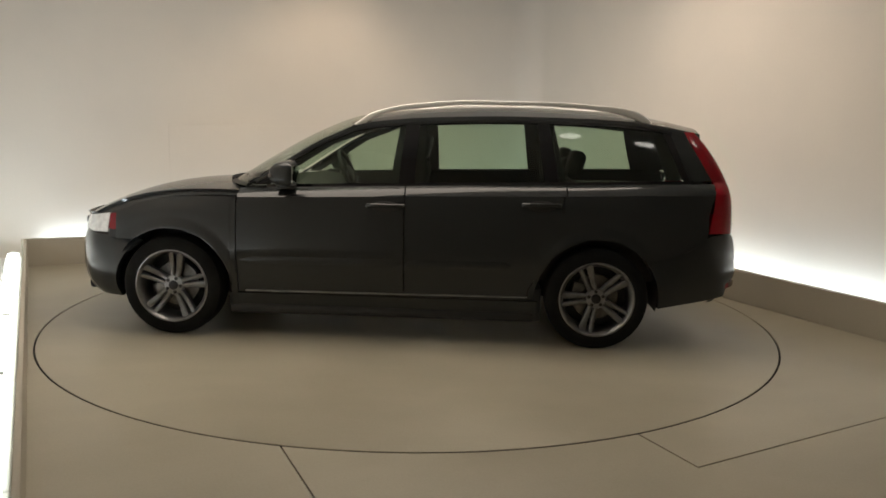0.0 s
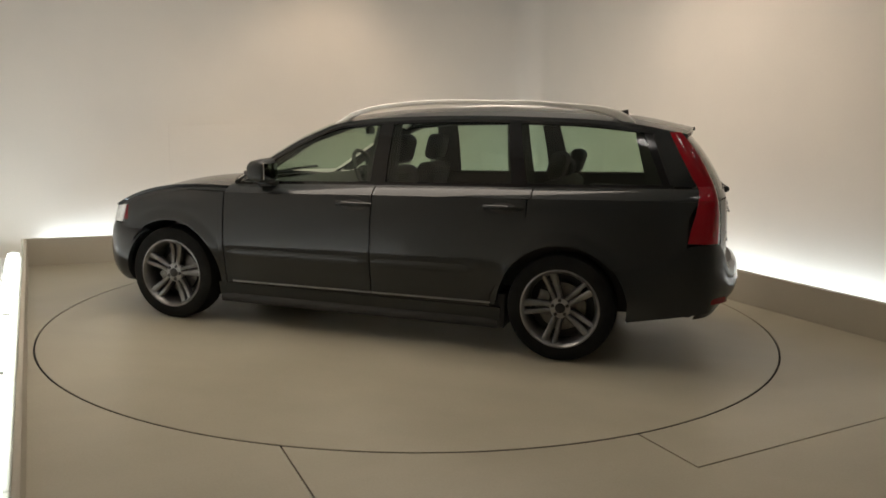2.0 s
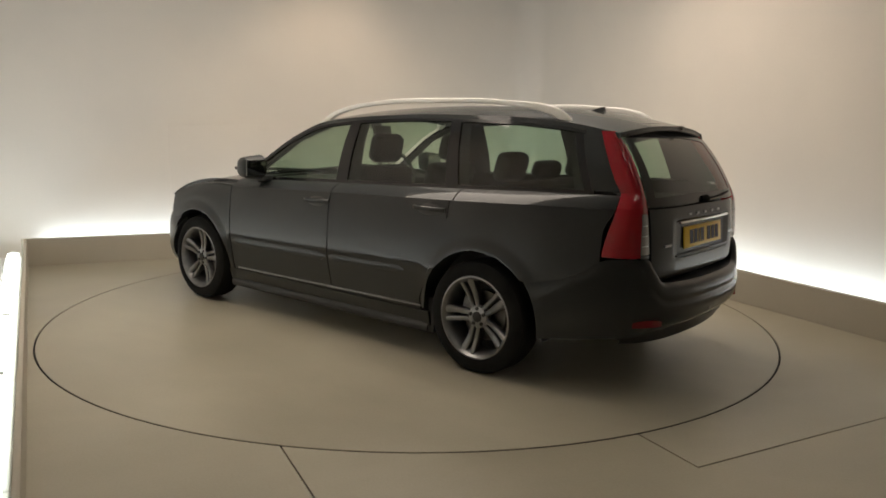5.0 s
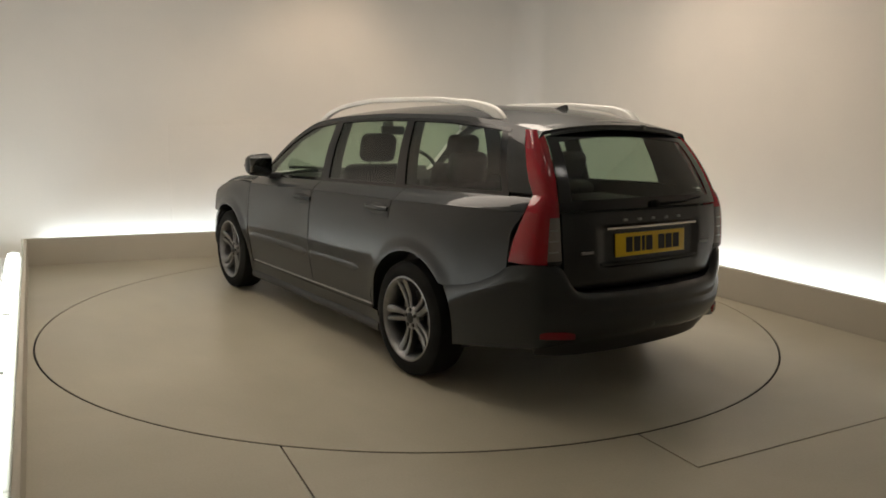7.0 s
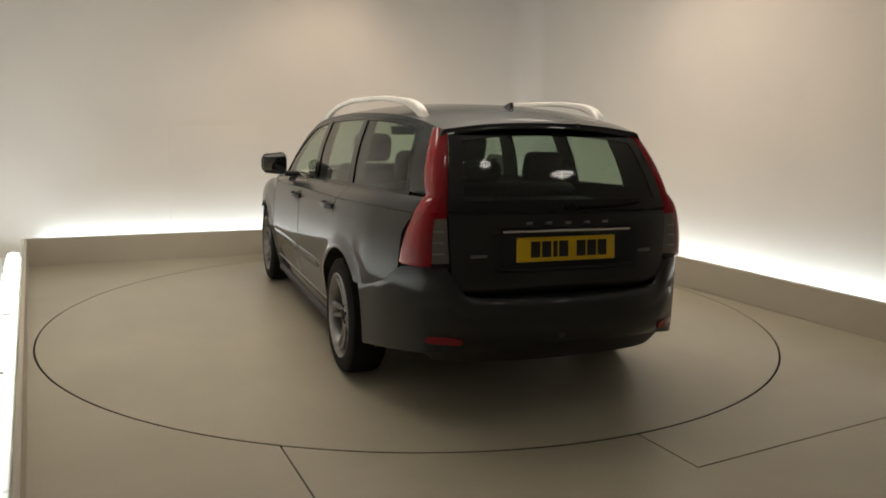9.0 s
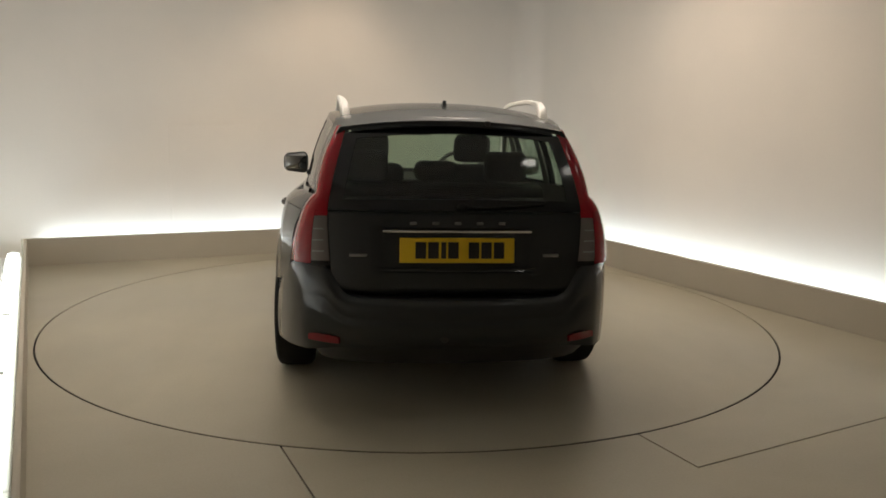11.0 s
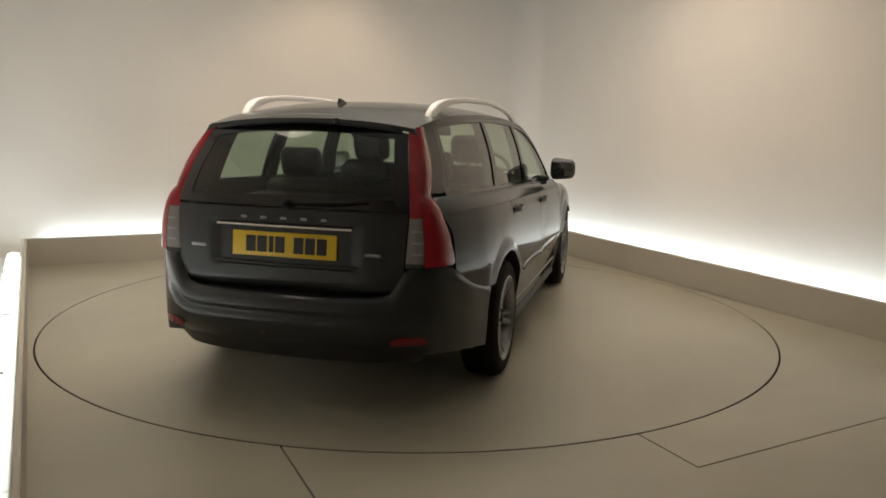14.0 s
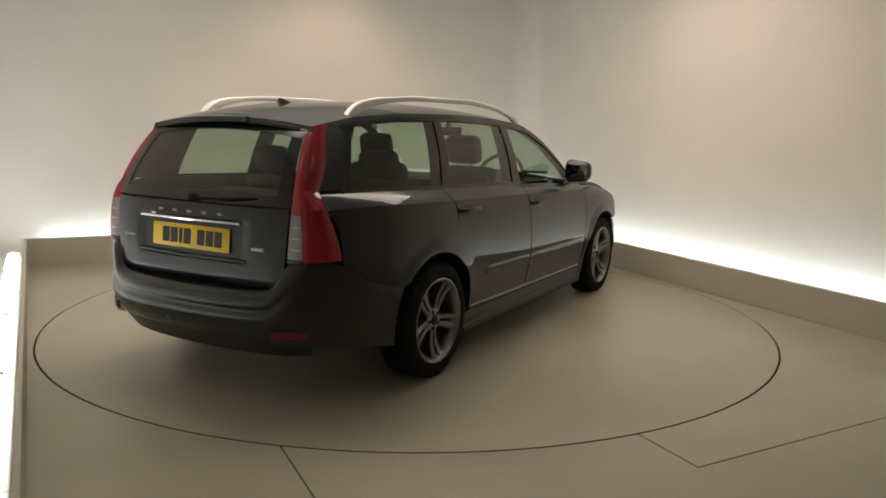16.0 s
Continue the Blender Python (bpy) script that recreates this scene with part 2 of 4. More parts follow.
def build_ceiling_lights():
    light_box(2.0, 0.85, ROOM @ pose(-0.15, -0.05, CEIL), M_LAMP, "large warm white light box over the turntable")
    wall_washer(0.35, 2.0, 0.0)
    wall_washer(1.80, -0.10, -90.0)
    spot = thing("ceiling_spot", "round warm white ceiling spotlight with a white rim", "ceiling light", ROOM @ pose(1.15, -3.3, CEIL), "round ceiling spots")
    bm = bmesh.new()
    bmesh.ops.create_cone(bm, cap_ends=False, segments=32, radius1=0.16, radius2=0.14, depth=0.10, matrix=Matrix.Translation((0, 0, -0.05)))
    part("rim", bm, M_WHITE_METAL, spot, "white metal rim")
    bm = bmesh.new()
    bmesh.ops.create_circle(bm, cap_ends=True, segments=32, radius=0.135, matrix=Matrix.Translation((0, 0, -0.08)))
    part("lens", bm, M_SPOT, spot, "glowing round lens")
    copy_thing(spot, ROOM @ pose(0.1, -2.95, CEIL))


def build_turntable():
    bm = bmesh.new()
    prism(bm, arc(TABLE_R - 0.007, 0, 2 * math.pi, 256)[:-1], -0.011, 0.0)
    ob = mesh_object("turntable", bm, M_FLOOR)
    tagged(ob, "large round taupe painted car turntable flush with floor", "turntable")
    bm = bmesh.new()
    outer, inner = arc(TABLE_R - 0.001, 0, 2 * math.pi, 256)[:-1], arc(TABLE_R - 0.0066, 0, 2 * math.pi, 256)[:-1]
    rings = [[bm.verts.new((x, y, z)) for x, y in ring] for ring, z in ((outer, -0.011), (outer, -0.003), (inner, -0.003))]
    for p, q in zip(rings, rings[1:]):
        for i in range(256):
            bm.faces.new((p[i], p[(i + 1) % 256], q[(i + 1) % 256], q[i]))
    part("edge_trim", bm, M_GAP, ob, "thin dark edge trim of the turntable", False)
    return ob


def motions():
    times = [0.5 * k for k in range(int(SECONDS * 2) + 1)]
    walk(turntable, [(t, pose(0, 0, 0, 0, 0, turn_at(t) - turn_at(0))) for t in times])
    rows = []
    for t in times:
        a = radians(turn_at(t))
        c, s = math.cos(a), math.sin(a)
        rows.append((t, pose(-(c * CAR_X - s * CAR_Y), -(s * CAR_X + c * CAR_Y), 0, 0, 0, turn_at(t))))
    walk(car, rows)


CAR_X, CAR_Y = -0.131, 0.030
build_room()
build_strips()
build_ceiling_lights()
turntable = build_turntable()

# ---- car materials ----
def paint_material():
    m = material("grey_metallic_paint", (0.045, 0.050, 0.052), 0.42, 0.0, coat=0.68, Coat_IOR=1.5, Specular_IOR_Level=0.08)
    nt = m.node_tree
    b = nt.nodes["Principled BSDF"]
    tex = nt.nodes.new("ShaderNodeTexCoord")
    flake = nt.nodes.new("ShaderNodeTexNoise")
    flake.inputs["Scale"].default_value, flake.inputs["Detail"].default_value = 900, 2
    dust = nt.nodes.new("ShaderNodeTexNoise")
    dust.inputs["Scale"].default_value, dust.inputs["Detail"].default_value = 2.5, 6
    nt.links.new(tex.outputs["Object"], flake.inputs["Vector"])
    nt.links.new(tex.outputs["Object"], dust.inputs["Vector"])
    ramp = nt.nodes.new("ShaderNodeValToRGB")
    ramp.color_ramp.elements[0].position, ramp.color_ramp.elements[1].position = 0.3, 0.75
    ramp.color_ramp.elements[0].color = (0.016, 0.018, 0.0185, 1)
    ramp.color_ramp.elements[1].color = (0.031, 0.0345, 0.0355, 1)
    nt.links.new(flake.outputs["Fac"], ramp.inputs["Fac"])
    nt.links.new(ramp.outputs["Color"], b.inputs["Base Color"])
    r = nt.nodes.new("ShaderNodeMapRange")
    r.inputs["To Min"].default_value, r.inputs["To Max"].default_value = 0.01, 0.04
    nt.links.new(dust.outputs["Fac"], r.inputs["Value"])
    nt.links.new(r.outputs["Result"], b.inputs["Coat Roughness"])
    return m


def glass_material(name, tint, ior=1.45):
    m = bpy.data.materials.new(name)
    m.use_nodes = True
    nt = m.node_tree
    nt.nodes.remove(nt.nodes["Principled BSDF"])
    out = nt.nodes["Material Output"]
    clear, gloss, mix, fres = (nt.nodes.new(n) for n in ("ShaderNodeBsdfTransparent", "ShaderNodeBsdfGlossy", "ShaderNodeMixShader", "ShaderNodeLayerWeight"))
    clear.inputs["Color"].default_value = (*tint, 1)
    gloss.inputs["Roughness"].default_value = 0.02
    fres.inputs["Blend"].default_value = 0.5
    power, add = nt.nodes.new("ShaderNodeMath"), nt.nodes.new("ShaderNodeMath")
    power.operation, add.operation = "POWER", "MULTIPLY_ADD"
    power.inputs[1].default_value = 4.0
    add.inputs[1].default_value, add.inputs[2].default_value = 0.85, 0.06
    nt.links.new(fres.outputs["Facing"], power.inputs[0])
    nt.links.new(power.outputs[0], add.inputs[0])
    nt.links.new(add.outputs[0], mix.inputs[0])
    nt.links.new(clear.outputs[0], mix.inputs[1])
    nt.links.new(gloss.outputs[0], mix.inputs[2])
    nt.links.new(mix.outputs[0], out.inputs[0])
    return m


M_PAINT = paint_material()
M_GLASS = glass_material("tinted_glass", (0.63, 0.74, 0.64))
M_GLASS_REAR = glass_material("dark_tinted_glass", (0.50, 0.58, 0.51))
M_BLACK = vary(material("black_plastic", rough=0.5), 6, (0.010, 0.010, 0.010), (0.020, 0.020, 0.019), (0.4, 0.6))
M_GLOSSBLACK = material("gloss_black_trim", (0.008, 0.008, 0.009), 0.12)
M_TYRE = vary(material("tyre_rubber", rough=0.8, Specular_IOR_Level=0.15), 9, (0.007, 0.007, 0.007), (0.014, 0.014, 0.013), (0.75, 0.95), 0.2, 120)
M_RIM = vary(material("rim_alloy", rough=0.3, metal=0.85), 14, (0.20, 0.20, 0.20), (0.29, 0.29, 0.29), (0.25, 0.4))
M_SPOKE = vary(material("spoke_alloy", rough=0.3, metal=0.8), 14, (0.15, 0.15, 0.153), (0.23, 0.23, 0.23), (0.24, 0.38))
M_RIM_DARK = material("rim_dark", (0.025, 0.025, 0.026), 0.45, 0.5)
M_DISC = vary(material("brake_steel", rough=0.35, metal=0.9), 20, (0.10, 0.095, 0.09), (0.17, 0.165, 0.155))
M_CHROME = material("chrome", (0.75, 0.75, 0.74), 0.12, 1.0)
M_RAIL = vary(material("satin_aluminium", rough=0.33, metal=0.12), 8, (0.80, 0.78, 0.74), (0.88, 0.86, 0.82), (0.3, 0.42))
M_RED = material("red_lens", (0.30, 0.004, 0.012), 0.12, coat=0.5, Specular_IOR_Level=0.3)
M_RED_DARK = material("red_reflector", (0.17, 0.006, 0.012), 0.2)
M_CLEARLAMP = material("frosted_lens", (0.17, 0.15, 0.14), 0.12, coat=1.0)
M_HEADLAMP = vary(material("headlamp_lens", rough=0.12, coat=1.0), 22, (0.45, 0.45, 0.44), (0.72, 0.72, 0.70))
M_PLATE = vary(material("plate_yellow", rough=0.35), 8, (0.72, 0.47, 0.012), (0.78, 0.53, 0.015))
M_INK = material("plate_ink", (0.015, 0.013, 0.010), 0.5)
M_SEAT = vary(material("seat_leather", rough=0.55), 7, (0.008, 0.0075, 0.007), (0.016, 0.015, 0.014), (0.5, 0.7), 0.2, 80)
M_INNER = vary(material("cabin_plastic", rough=0.7), 5, (0.020, 0.019, 0.018), (0.034, 0.032, 0.030))
M_HEADLINER = vary(material("headliner_cloth", rough=0.95), 6, (0.13, 0.12, 0.11), (0.17, 0.16, 0.145), None, 0.2, 150)
M_MIRROR = material("mirror_glass", (0.25, 0.26, 0.26), 0.03, 1.0)


# ---- curves and patches ----
def curve(*pts):
    """A smooth function through points (x, value), given in any order."""
    pts = sorted(pts)
    xs, ys = [p[0] for p in pts], [p[1] for p in pts]
    d = [(ys[i + 1] - ys[i]) / (xs[i + 1] - xs[i]) for i in range(len(xs) - 1)]
    s = [d[0]] + [0 if d[i - 1] * d[i] <= 0 else 2 * d[i - 1] * d[i] / (d[i - 1] + d[i]) for i in range(1, len(d))] + [d[-1]]

    def f(x):
        if x <= xs[0]:
            return ys[0] + s[0] * (x - xs[0])
        if x >= xs[-1]:
            return ys[-1] + s[-1] * (x - xs[-1])
        i = max(k for k in range(len(xs) - 1) if xs[k] <= x)
        h = xs[i + 1] - xs[i]
        t = (x - xs[i]) / h
        return ((1 + 2 * t) * (1 - t) ** 2 * ys[i] + t * (1 - t) ** 2 * h * s[i] + t * t * (3 - 2 * t) * ys[i + 1] + t * t * (t - 1) * h * s[i + 1])
    return f


def path3(*pts):
    """A smooth curve in space, f(0..1), through points evenly spaced in the parameter by their distance."""
    pts = [Vector(p) for p in pts]
    ds = [0.0]
    for a, b in zip(pts, pts[1:]):
        ds.append(ds[-1] + (b - a).length)
    fs = [curve(*[(d / ds[-1], p[k]) for d, p in zip(ds, pts)]) for k in range(3)]
    return lambda t: Vector((fs[0](t), fs[1](t), fs[2](t)))


def lerp(a, b, t):
    return a + (b - a) * t


def patch(fn, nu, nv, flange=0.0, flip=False, us=None):
    """A grid of quads over fn(u, v), with its rim folded inwards to give it thickness."""
    bm = bmesh.new()
    us = us or [i / nu for i in range(nu + 1)]
    grid = [[bm.verts.new(fn(u, j / nv)) for j in range(nv + 1)] for u in us]
    nu = len(us) - 1
    for i in range(nu):
        for j in range(nv):
            q = (grid[i][j], grid[i + 1][j], grid[i + 1][j + 1], grid[i][j + 1])
            q = tuple(dict.fromkeys(q))
            bm.faces.new(q if not flip else q[::-1])
    bm.normal_update()
    c = sum((v.co for v in bm.verts), Vector()) / len(bm.verts)
    n = sum((f.normal * f.calc_area() for f in bm.faces), Vector())
    out = Vector((c.x * 0.9 if abs(c.x) > 1.95 else 0.0, c.y, 2.4 * (c.z - 0.75) if c.z > 0.9 else 0.0))
    if n.dot(out) < 0:
        for f in bm.faces:
            f.normal_flip()
        bm.normal_update()
    if flange:
        ring = [grid[i][0] for i in range(nu + 1)] + [grid[nu][j] for j in range(1, nv + 1)] + [grid[i][nv] for i in range(nu - 1, -1, -1)] + [grid[0][j] for j in range(nv - 1, 0, -1)]
        back = [bm.verts.new(v.co - v.normal * flange) for v in ring]
        for k in range(len(ring)):
            a, b = ring[k], ring[(k + 1) % len(ring)]
            bm.faces.new((b, a, back[k], back[(k + 1) % len(ring)]))
    return bm


def panel(name, fn, nu, nv, mat, parent, label="", flange=0.014, us=None):
    bm = patch(fn, nu, nv, flange, us=us)
    me = bpy.data.meshes.new(name)
    for f in bm.faces:
        f.smooth = True
    bm.to_mesh(me)
    bm.free()
    me.materials.append(mat)
    ob = new(name, me)
    ob.parent = parent
    if label:
        ob["label"] = label
    edge_split(ob, 40)
    return ob


def sweep(path, section, n, scale=None, cap=True, up=Vector((0, 0, 1))):
    """A closed section (list of side, up offsets) swept along path(0..1)."""
    bm = bmesh.new()
    rings = []
    for i in range(n + 1):
        t = i / n
        p = path(t)
        d = (path(min(1, t + 0.01)) - path(max(0, t - 0.01))).normalized()
        side = d.cross(up).normalized()
        top = side.cross(d).normalized()
        k = scale(t) if scale else 1.0
        rings.append([bm.verts.new(p + side * a * k + top * b * k) for a, b in section])
    m = len(section)
    for a, b in zip(rings, rings[1:]):
        for j in range(m):
            bm.faces.new((a[j], a[(j + 1) % m], b[(j + 1) % m], b[j]))
    if cap:
        bm.faces.new(rings[0][::-1])
        bm.faces.new(rings[-1])
    return bm


def oval(rx, ry, n=12, power=1.0):
    pts = []
    for i in range(n):
        a = 2 * math.pi * i / n
        c, s = math.cos(a), math.sin(a)
        pts.append((rx * math.copysign(abs(c) ** power, c), ry * math.copysign(abs(s) ** power, s)))
    return pts


# ---- the car's lines: x forward from the middle of the wheelbase, y to its left ----
HALF_W = curve((-2.29, 0.55), (-2.15, 0.690), (-2.0, 0.762), (-1.8, 0.818), (-1.675, 0.846), (-1.5, 0.866), (-1.2, 0.880), (-0.8, 0.878), (0, 0.882), (0.8, 0.882),
               (1.2, 0.889), (1.6, 0.874), (1.8, 0.840), (1.95, 0.785), (2.1, 0.69))
TUCK = curve((0.14, 0.098), (0.2, 0.070), (0.3, 0.044), (0.42, 0.0205), (0.50, 0.0052), (0.525, 0.0008), (0.54, 0.0), (0.56, 0.0006), (0.65, 0.0045), (0.76, 0.012), (0.85, 0.023), (0.93, 0.043), (1.0, 0.066))
BELT_Z = curve((0.9, 0.938), (0.556, 0.950), (-0.1, 0.973), (-1.0, 0.998), (-1.86, 1.022), (-2.1, 1.024))
BELT_Y = curve((0.9, 0.748), (0.5, 0.752), (0, 0.754), (-0.5, 0.752), (-1.0, 0.742), (-1.5, 0.714), (-1.87, 0.670), (-2.1, 0.624))
ROOF_Z = curve((0.86, 0.955), (0.78, 1.005), (0.62, 1.11), (0.36, 1.262), (0.12, 1.352), (-0.3, 1.392), (-0.8, 1.407), (-1.3, 1.400), (-1.65, 1.375), (-1.95, 1.325))
ROOF_Y = curve((0.86, 0.775), (0.62, 0.742), (0.36, 0.695), (0.12, 0.655), (-0.3, 0.630), (-1.2, 0.602), (-1.65, 0.562), (-1.95, 0.530))
SHOULDER_Z = curve((0.9, 0.880), (0.556, 0.888), (-0.1, 0.908), (-1.0, 0.930), (-1.86, 0.950), (-2.1, 0.950))
SILL_Z = 0.195
AXLE, ARCH_R = 1.32, 0.378
WHEEL_Z, WHEEL_Y = 0.314, 0.778


def side_y(x, z):
    return HALF_W(x) - TUCK(z)


def low_edge(x, foot=SILL_Z):
    """The lower edge of the side: the sill, or the wheel arch over an axle."""
    for a in (AXLE, -AXLE):
        d = abs(x - a)
        if d < ARCH_R:
            return max(foot, WHEEL_Z - 0.01 + math.sqrt(max(0.0, ARCH_R ** 2 - d * d)))
    return foot


def flare(x, z):
    """The wheel-arch lip stands a little proud of the side."""
    for a in (AXLE, -AXLE):
        r = math.hypot(x - a, z - WHEEL_Z)
        if r < ARCH_R + 0.06:
            return 0.012 * max(0.0, 1 - abs(r - ARCH_R) / 0.06)
    return 0.0


def side_point(x, z, sgn):
    return Vector((x, sgn * (side_y(x, z) + flare(x, z)), z))


def house_y(x, z):
    """The leaning side of the glasshouse between belt and roof edge."""
    zb, zr = BELT_Z(x), ROOF_Z(x)
    t = (z - zb) / max(0.02, zr - zb)
    return lerp(BELT_Y(x), ROOF_Y(x), t) + 0.018 * math.sin(math.pi * min(1, max(0, t)))


def side_patch(xf, xr, zlo, zhi, sgn, arch=False):
    """A patch of the lower side between front and rear edges (x as functions of v) and low and high curves."""
    def fn(u, v):
        x = lerp(xf(v), xr(v), u)
        z = lerp(zlo(x), zhi(x), v)
        return side_point(x, z, sgn)
    return fn


def house_patch(xf, xr, zlo, zhi, sgn, inset=0.0):
    def fn(u, v):
        x = lerp(xf(v), xr(v), u)
        z = lerp(zlo(x), zhi(x), v)
        return Vector((x, sgn * (house_y(x, z) - inset), z))
    return fn


def const(k):
    return lambda *_: k


def line(a, b):
    return lambda v: lerp(a, b, v)


GAP = 0.004
BUMPER_TOP = curve((-1.66, 0.555), (-1.80, 0.585), (-1.92, 0.640), (-2.02, 0.705), (-2.12, 0.716), (-2.200, 0.712), (-2.222, 0.665), (-2.242, 0.600), (-2.260, 0.579), (-2.32, 0.572))
LAMP_X = curve((0.70, -1.995), (0.80, -2.010), (0.93, -2.036), (0.99, -2.040), (1.10, -1.984), (1.2, -1.928), (1.32, -1.862))


def ledge_point(x, t, sgn):
    """The rounded shoulder between the door skin and the foot of the glass."""
    z0, z1 = SHOULDER_Z(x) + 0.002, BELT_Z(x) - 0.004
    y0, y1 = side_y(x, z0), BELT_Y(x) + 0.012
    p0, p1 = radians(45), radians(72)
    p = lerp(p0, p1, t)
    across, rise = (math.cos(p0) - math.cos(p)) / (math.cos(p0) - math.cos(p1)), (math.sin(p) - math.sin(p0)) / (math.sin(p1) - math.sin(p0))
    return Vector((x, sgn * lerp(y0, y1, across), lerp(z0, z1, rise)))


def ledge_y(x, z):
    lo, hi = 0.0, 1.0
    for _ in range(24):
        m = (lo + hi) / 2
        if ledge_point(x, m, 1).z < z:
            lo = m
        else:
            hi = m
    return ledge_point(x, lo, 1).y

DOOR_F, DOOR_B, DOOR_R = 0.905, -0.135, -1.12        # shut lines: fender, between the doors, rear door at the belt


def rear_shut(z):
    """The rear door's back edge curves forward round the wheel arch."""
    return lerp(-1.10, -0.90, min(1, max(0, (0.78 - z) / 0.42)) ** 1.2)


def wing_roll(x):
    """How far the top of the front wing rolls inwards."""
    return 0.042 * min(1.0, max(0.0, (x - DOOR_F) / 0.30)) * min(1.0, max(0.25, (1.75 - x) / 0.35))


def build_side(car, sgn):
    paint_label = "dark grey metallic paint"
    # front wing over the wheel
    fender_top = lambda x: 0.882 - 0.120 * max(0.0, (x - 0.80) / 0.87) ** 4.5

    def arch_us(x0, x1, axle, n):
        us = {0.0, 1.0}
        for i in range(n + 1):
            x = axle + ARCH_R * math.cos(math.pi * i / n)
            u = (x - x0) / (x1 - x0)
            if 0 < u < 1:
                us.add(u)
        for i in range(1, 12):
            u = i / 12
            if abs(x0 + u * (x1 - x0) - axle) > ARCH_R:
                us.add(u)
        return sorted(us)
    fx0, fx1 = 1.668, DOOR_F + GAP

    def wing(u, v):
        x = lerp(fx0, fx1, u)
        z = lerp(low_edge(x, 0.606 if x > 1.3 else SILL_Z), fender_top(x), v)
        p = side_point(x, z, sgn)
        p.y -= sgn * wing_roll(x) * max(0.0, (v - 0.5) / 0.5) ** 2
        return p
    panel("front_wing", wing, 0, 20, M_PAINT, car, us=arch_us(fx0, fx1, AXLE, 26))
    # doors
    panel("front_door", side_patch(const(DOOR_F - GAP), const(DOOR_B + GAP), const(0.285), SHOULDER_Z, sgn), 18, 16, M_PAINT, car)

    def rear_door(u, v):
        z = lerp(0.285, 0.95, v)
        x = lerp(DOOR_B - GAP, rear_shut(z) + GAP, u)
        z = lerp(0.285, SHOULDER_Z(x), v)
        return side_point(x, z, sgn)
    panel("rear_door", rear_door, 18, 18, M_PAINT, car)
    # sill below the doors
    panel("sill", side_patch(const(DOOR_F + 0.06), const(-0.96), const(0.165), const(0.279), sgn), 20, 5, M_PAINT, car)
    # rear quarter over the wheel, back to the lamp

    def quarter(u, v):
        zq = lerp(0.30, 0.965, v)
        x0 = rear_shut(zq) - GAP
        x = lerp(x0, LAMP_X(max(0.72, zq)) + 0.004, u)
        lo = low_edge(x, 0.30) if x > -AXLE else max(low_edge(x, 0.30), BUMPER_TOP(min(x, -1.66)) + 0.002)
        z = lerp(lo, SHOULDER_Z(x), v)
        return side_point(x, z, sgn)
    us = sorted({i / 44 for i in range(45)})
    panel("rear_quarter", quarter, 0, 18, M_PAINT, car, us=us)
    # shoulder ledge up to the glass
    def ledge(x0, x1):
        def fn(u, v):
            return ledge_point(lerp(x0, x1, u), v, sgn)
        return fn
    for x0, x1 in ((DOOR_F - GAP, DOOR_B + GAP), (DOOR_B - GAP, DOOR_R + GAP), (DOOR_R - GAP, -2.036)):
        panel("shoulder", ledge(x0, x1), 14, 12, M_PAINT, car)
    # black waist seal under the windows
    panel("waist_seal", lambda u, v: Vector((lerp(0.74, -1.90, u), sgn * (BELT_Y(lerp(0.74, -1.90, u)) + 0.014 - 0.006 * v), BELT_Z(lerp(0.74, -1.90, u)) - 0.006 + 0.020 * v)),
          36, 2, M_GLOSSBLACK, car, "gloss black waist seal", 0.012)
    # windows and pillars
    z_lo = lambda x: BELT_Z(x) + 0.012
    z_hi = lambda x: ROOF_Z(x) - lerp(0.030, 0.040, min(1, max(0, (0.7 - x) / 0.7)))
    wf = (const(0.70), line(-0.085, -0.12))
    wr = (line(-0.185, -0.205), line(-0.985, -0.935))
    wq = (line(-1.075, -1.005), line(-1.885, -1.765))
    for name, (a, b) in (("front_side_window", wf), ("rear_side_window", wr), ("quarter_window", wq)):
        panel(name, house_patch(a, b, z_lo, z_hi, sgn, 0.006), 22, 10, M_GLASS, car, "tinted side window", 0.0)
    panel("window_border", house_patch(line(-1.84, -1.715), line(-1.883, -1.763), z_lo, z_hi, sgn, 0.003), 4, 10, M_GLOSSBLACK, car, "gloss black window border", 0.0)
    panel("b_pillar", house_patch(wf[1], wr[0], z_lo, z_hi, sgn), 4, 10, M_GLOSSBLACK, car, "gloss black pillar", 0.02)
    panel("c_pillar", house_patch(wr[1], wq[0], z_lo, z_hi, sgn), 4, 10, M_GLOSSBLACK, car, "gloss black pillar", 0.02)
    panel("d_pillar", house_patch(wq[1], line(-2.030, -1.870), z_lo, z_hi, sgn), 8, 10, M_PAINT, car, "", 0.02)
    panel("pillar_lining", house_patch(line(-1.75, -1.66), line(-2.06, -1.90), z_lo, z_hi, sgn, 0.075), 8, 8, M_INNER, car, "black inner pillar lining", 0.0)
    panel("pillar_lining", house_patch(line(-1.99, -1.86), line(-1.86, -1.74), lambda x: BELT_Z(x) - 0.02, z_hi, sgn, 0.030), 5, 8, M_INNER, car, "black inner pillar lining", 0.0)
    panel("pillar_lining", house_patch(const(0.84), line(0.62, 0.04), lambda x: max(z_lo(x), z_hi(x) - 0.055), z_hi, sgn, 0.022), 20, 2, M_INNER, car, "black inner pillar lining", 0.0)
    panel("pillar_lining", house_patch(line(-0.03, -0.08), line(-0.25, -0.24), z_lo, z_hi, sgn, 0.05), 4, 8, M_INNER, car, "black inner pillar lining", 0.0)
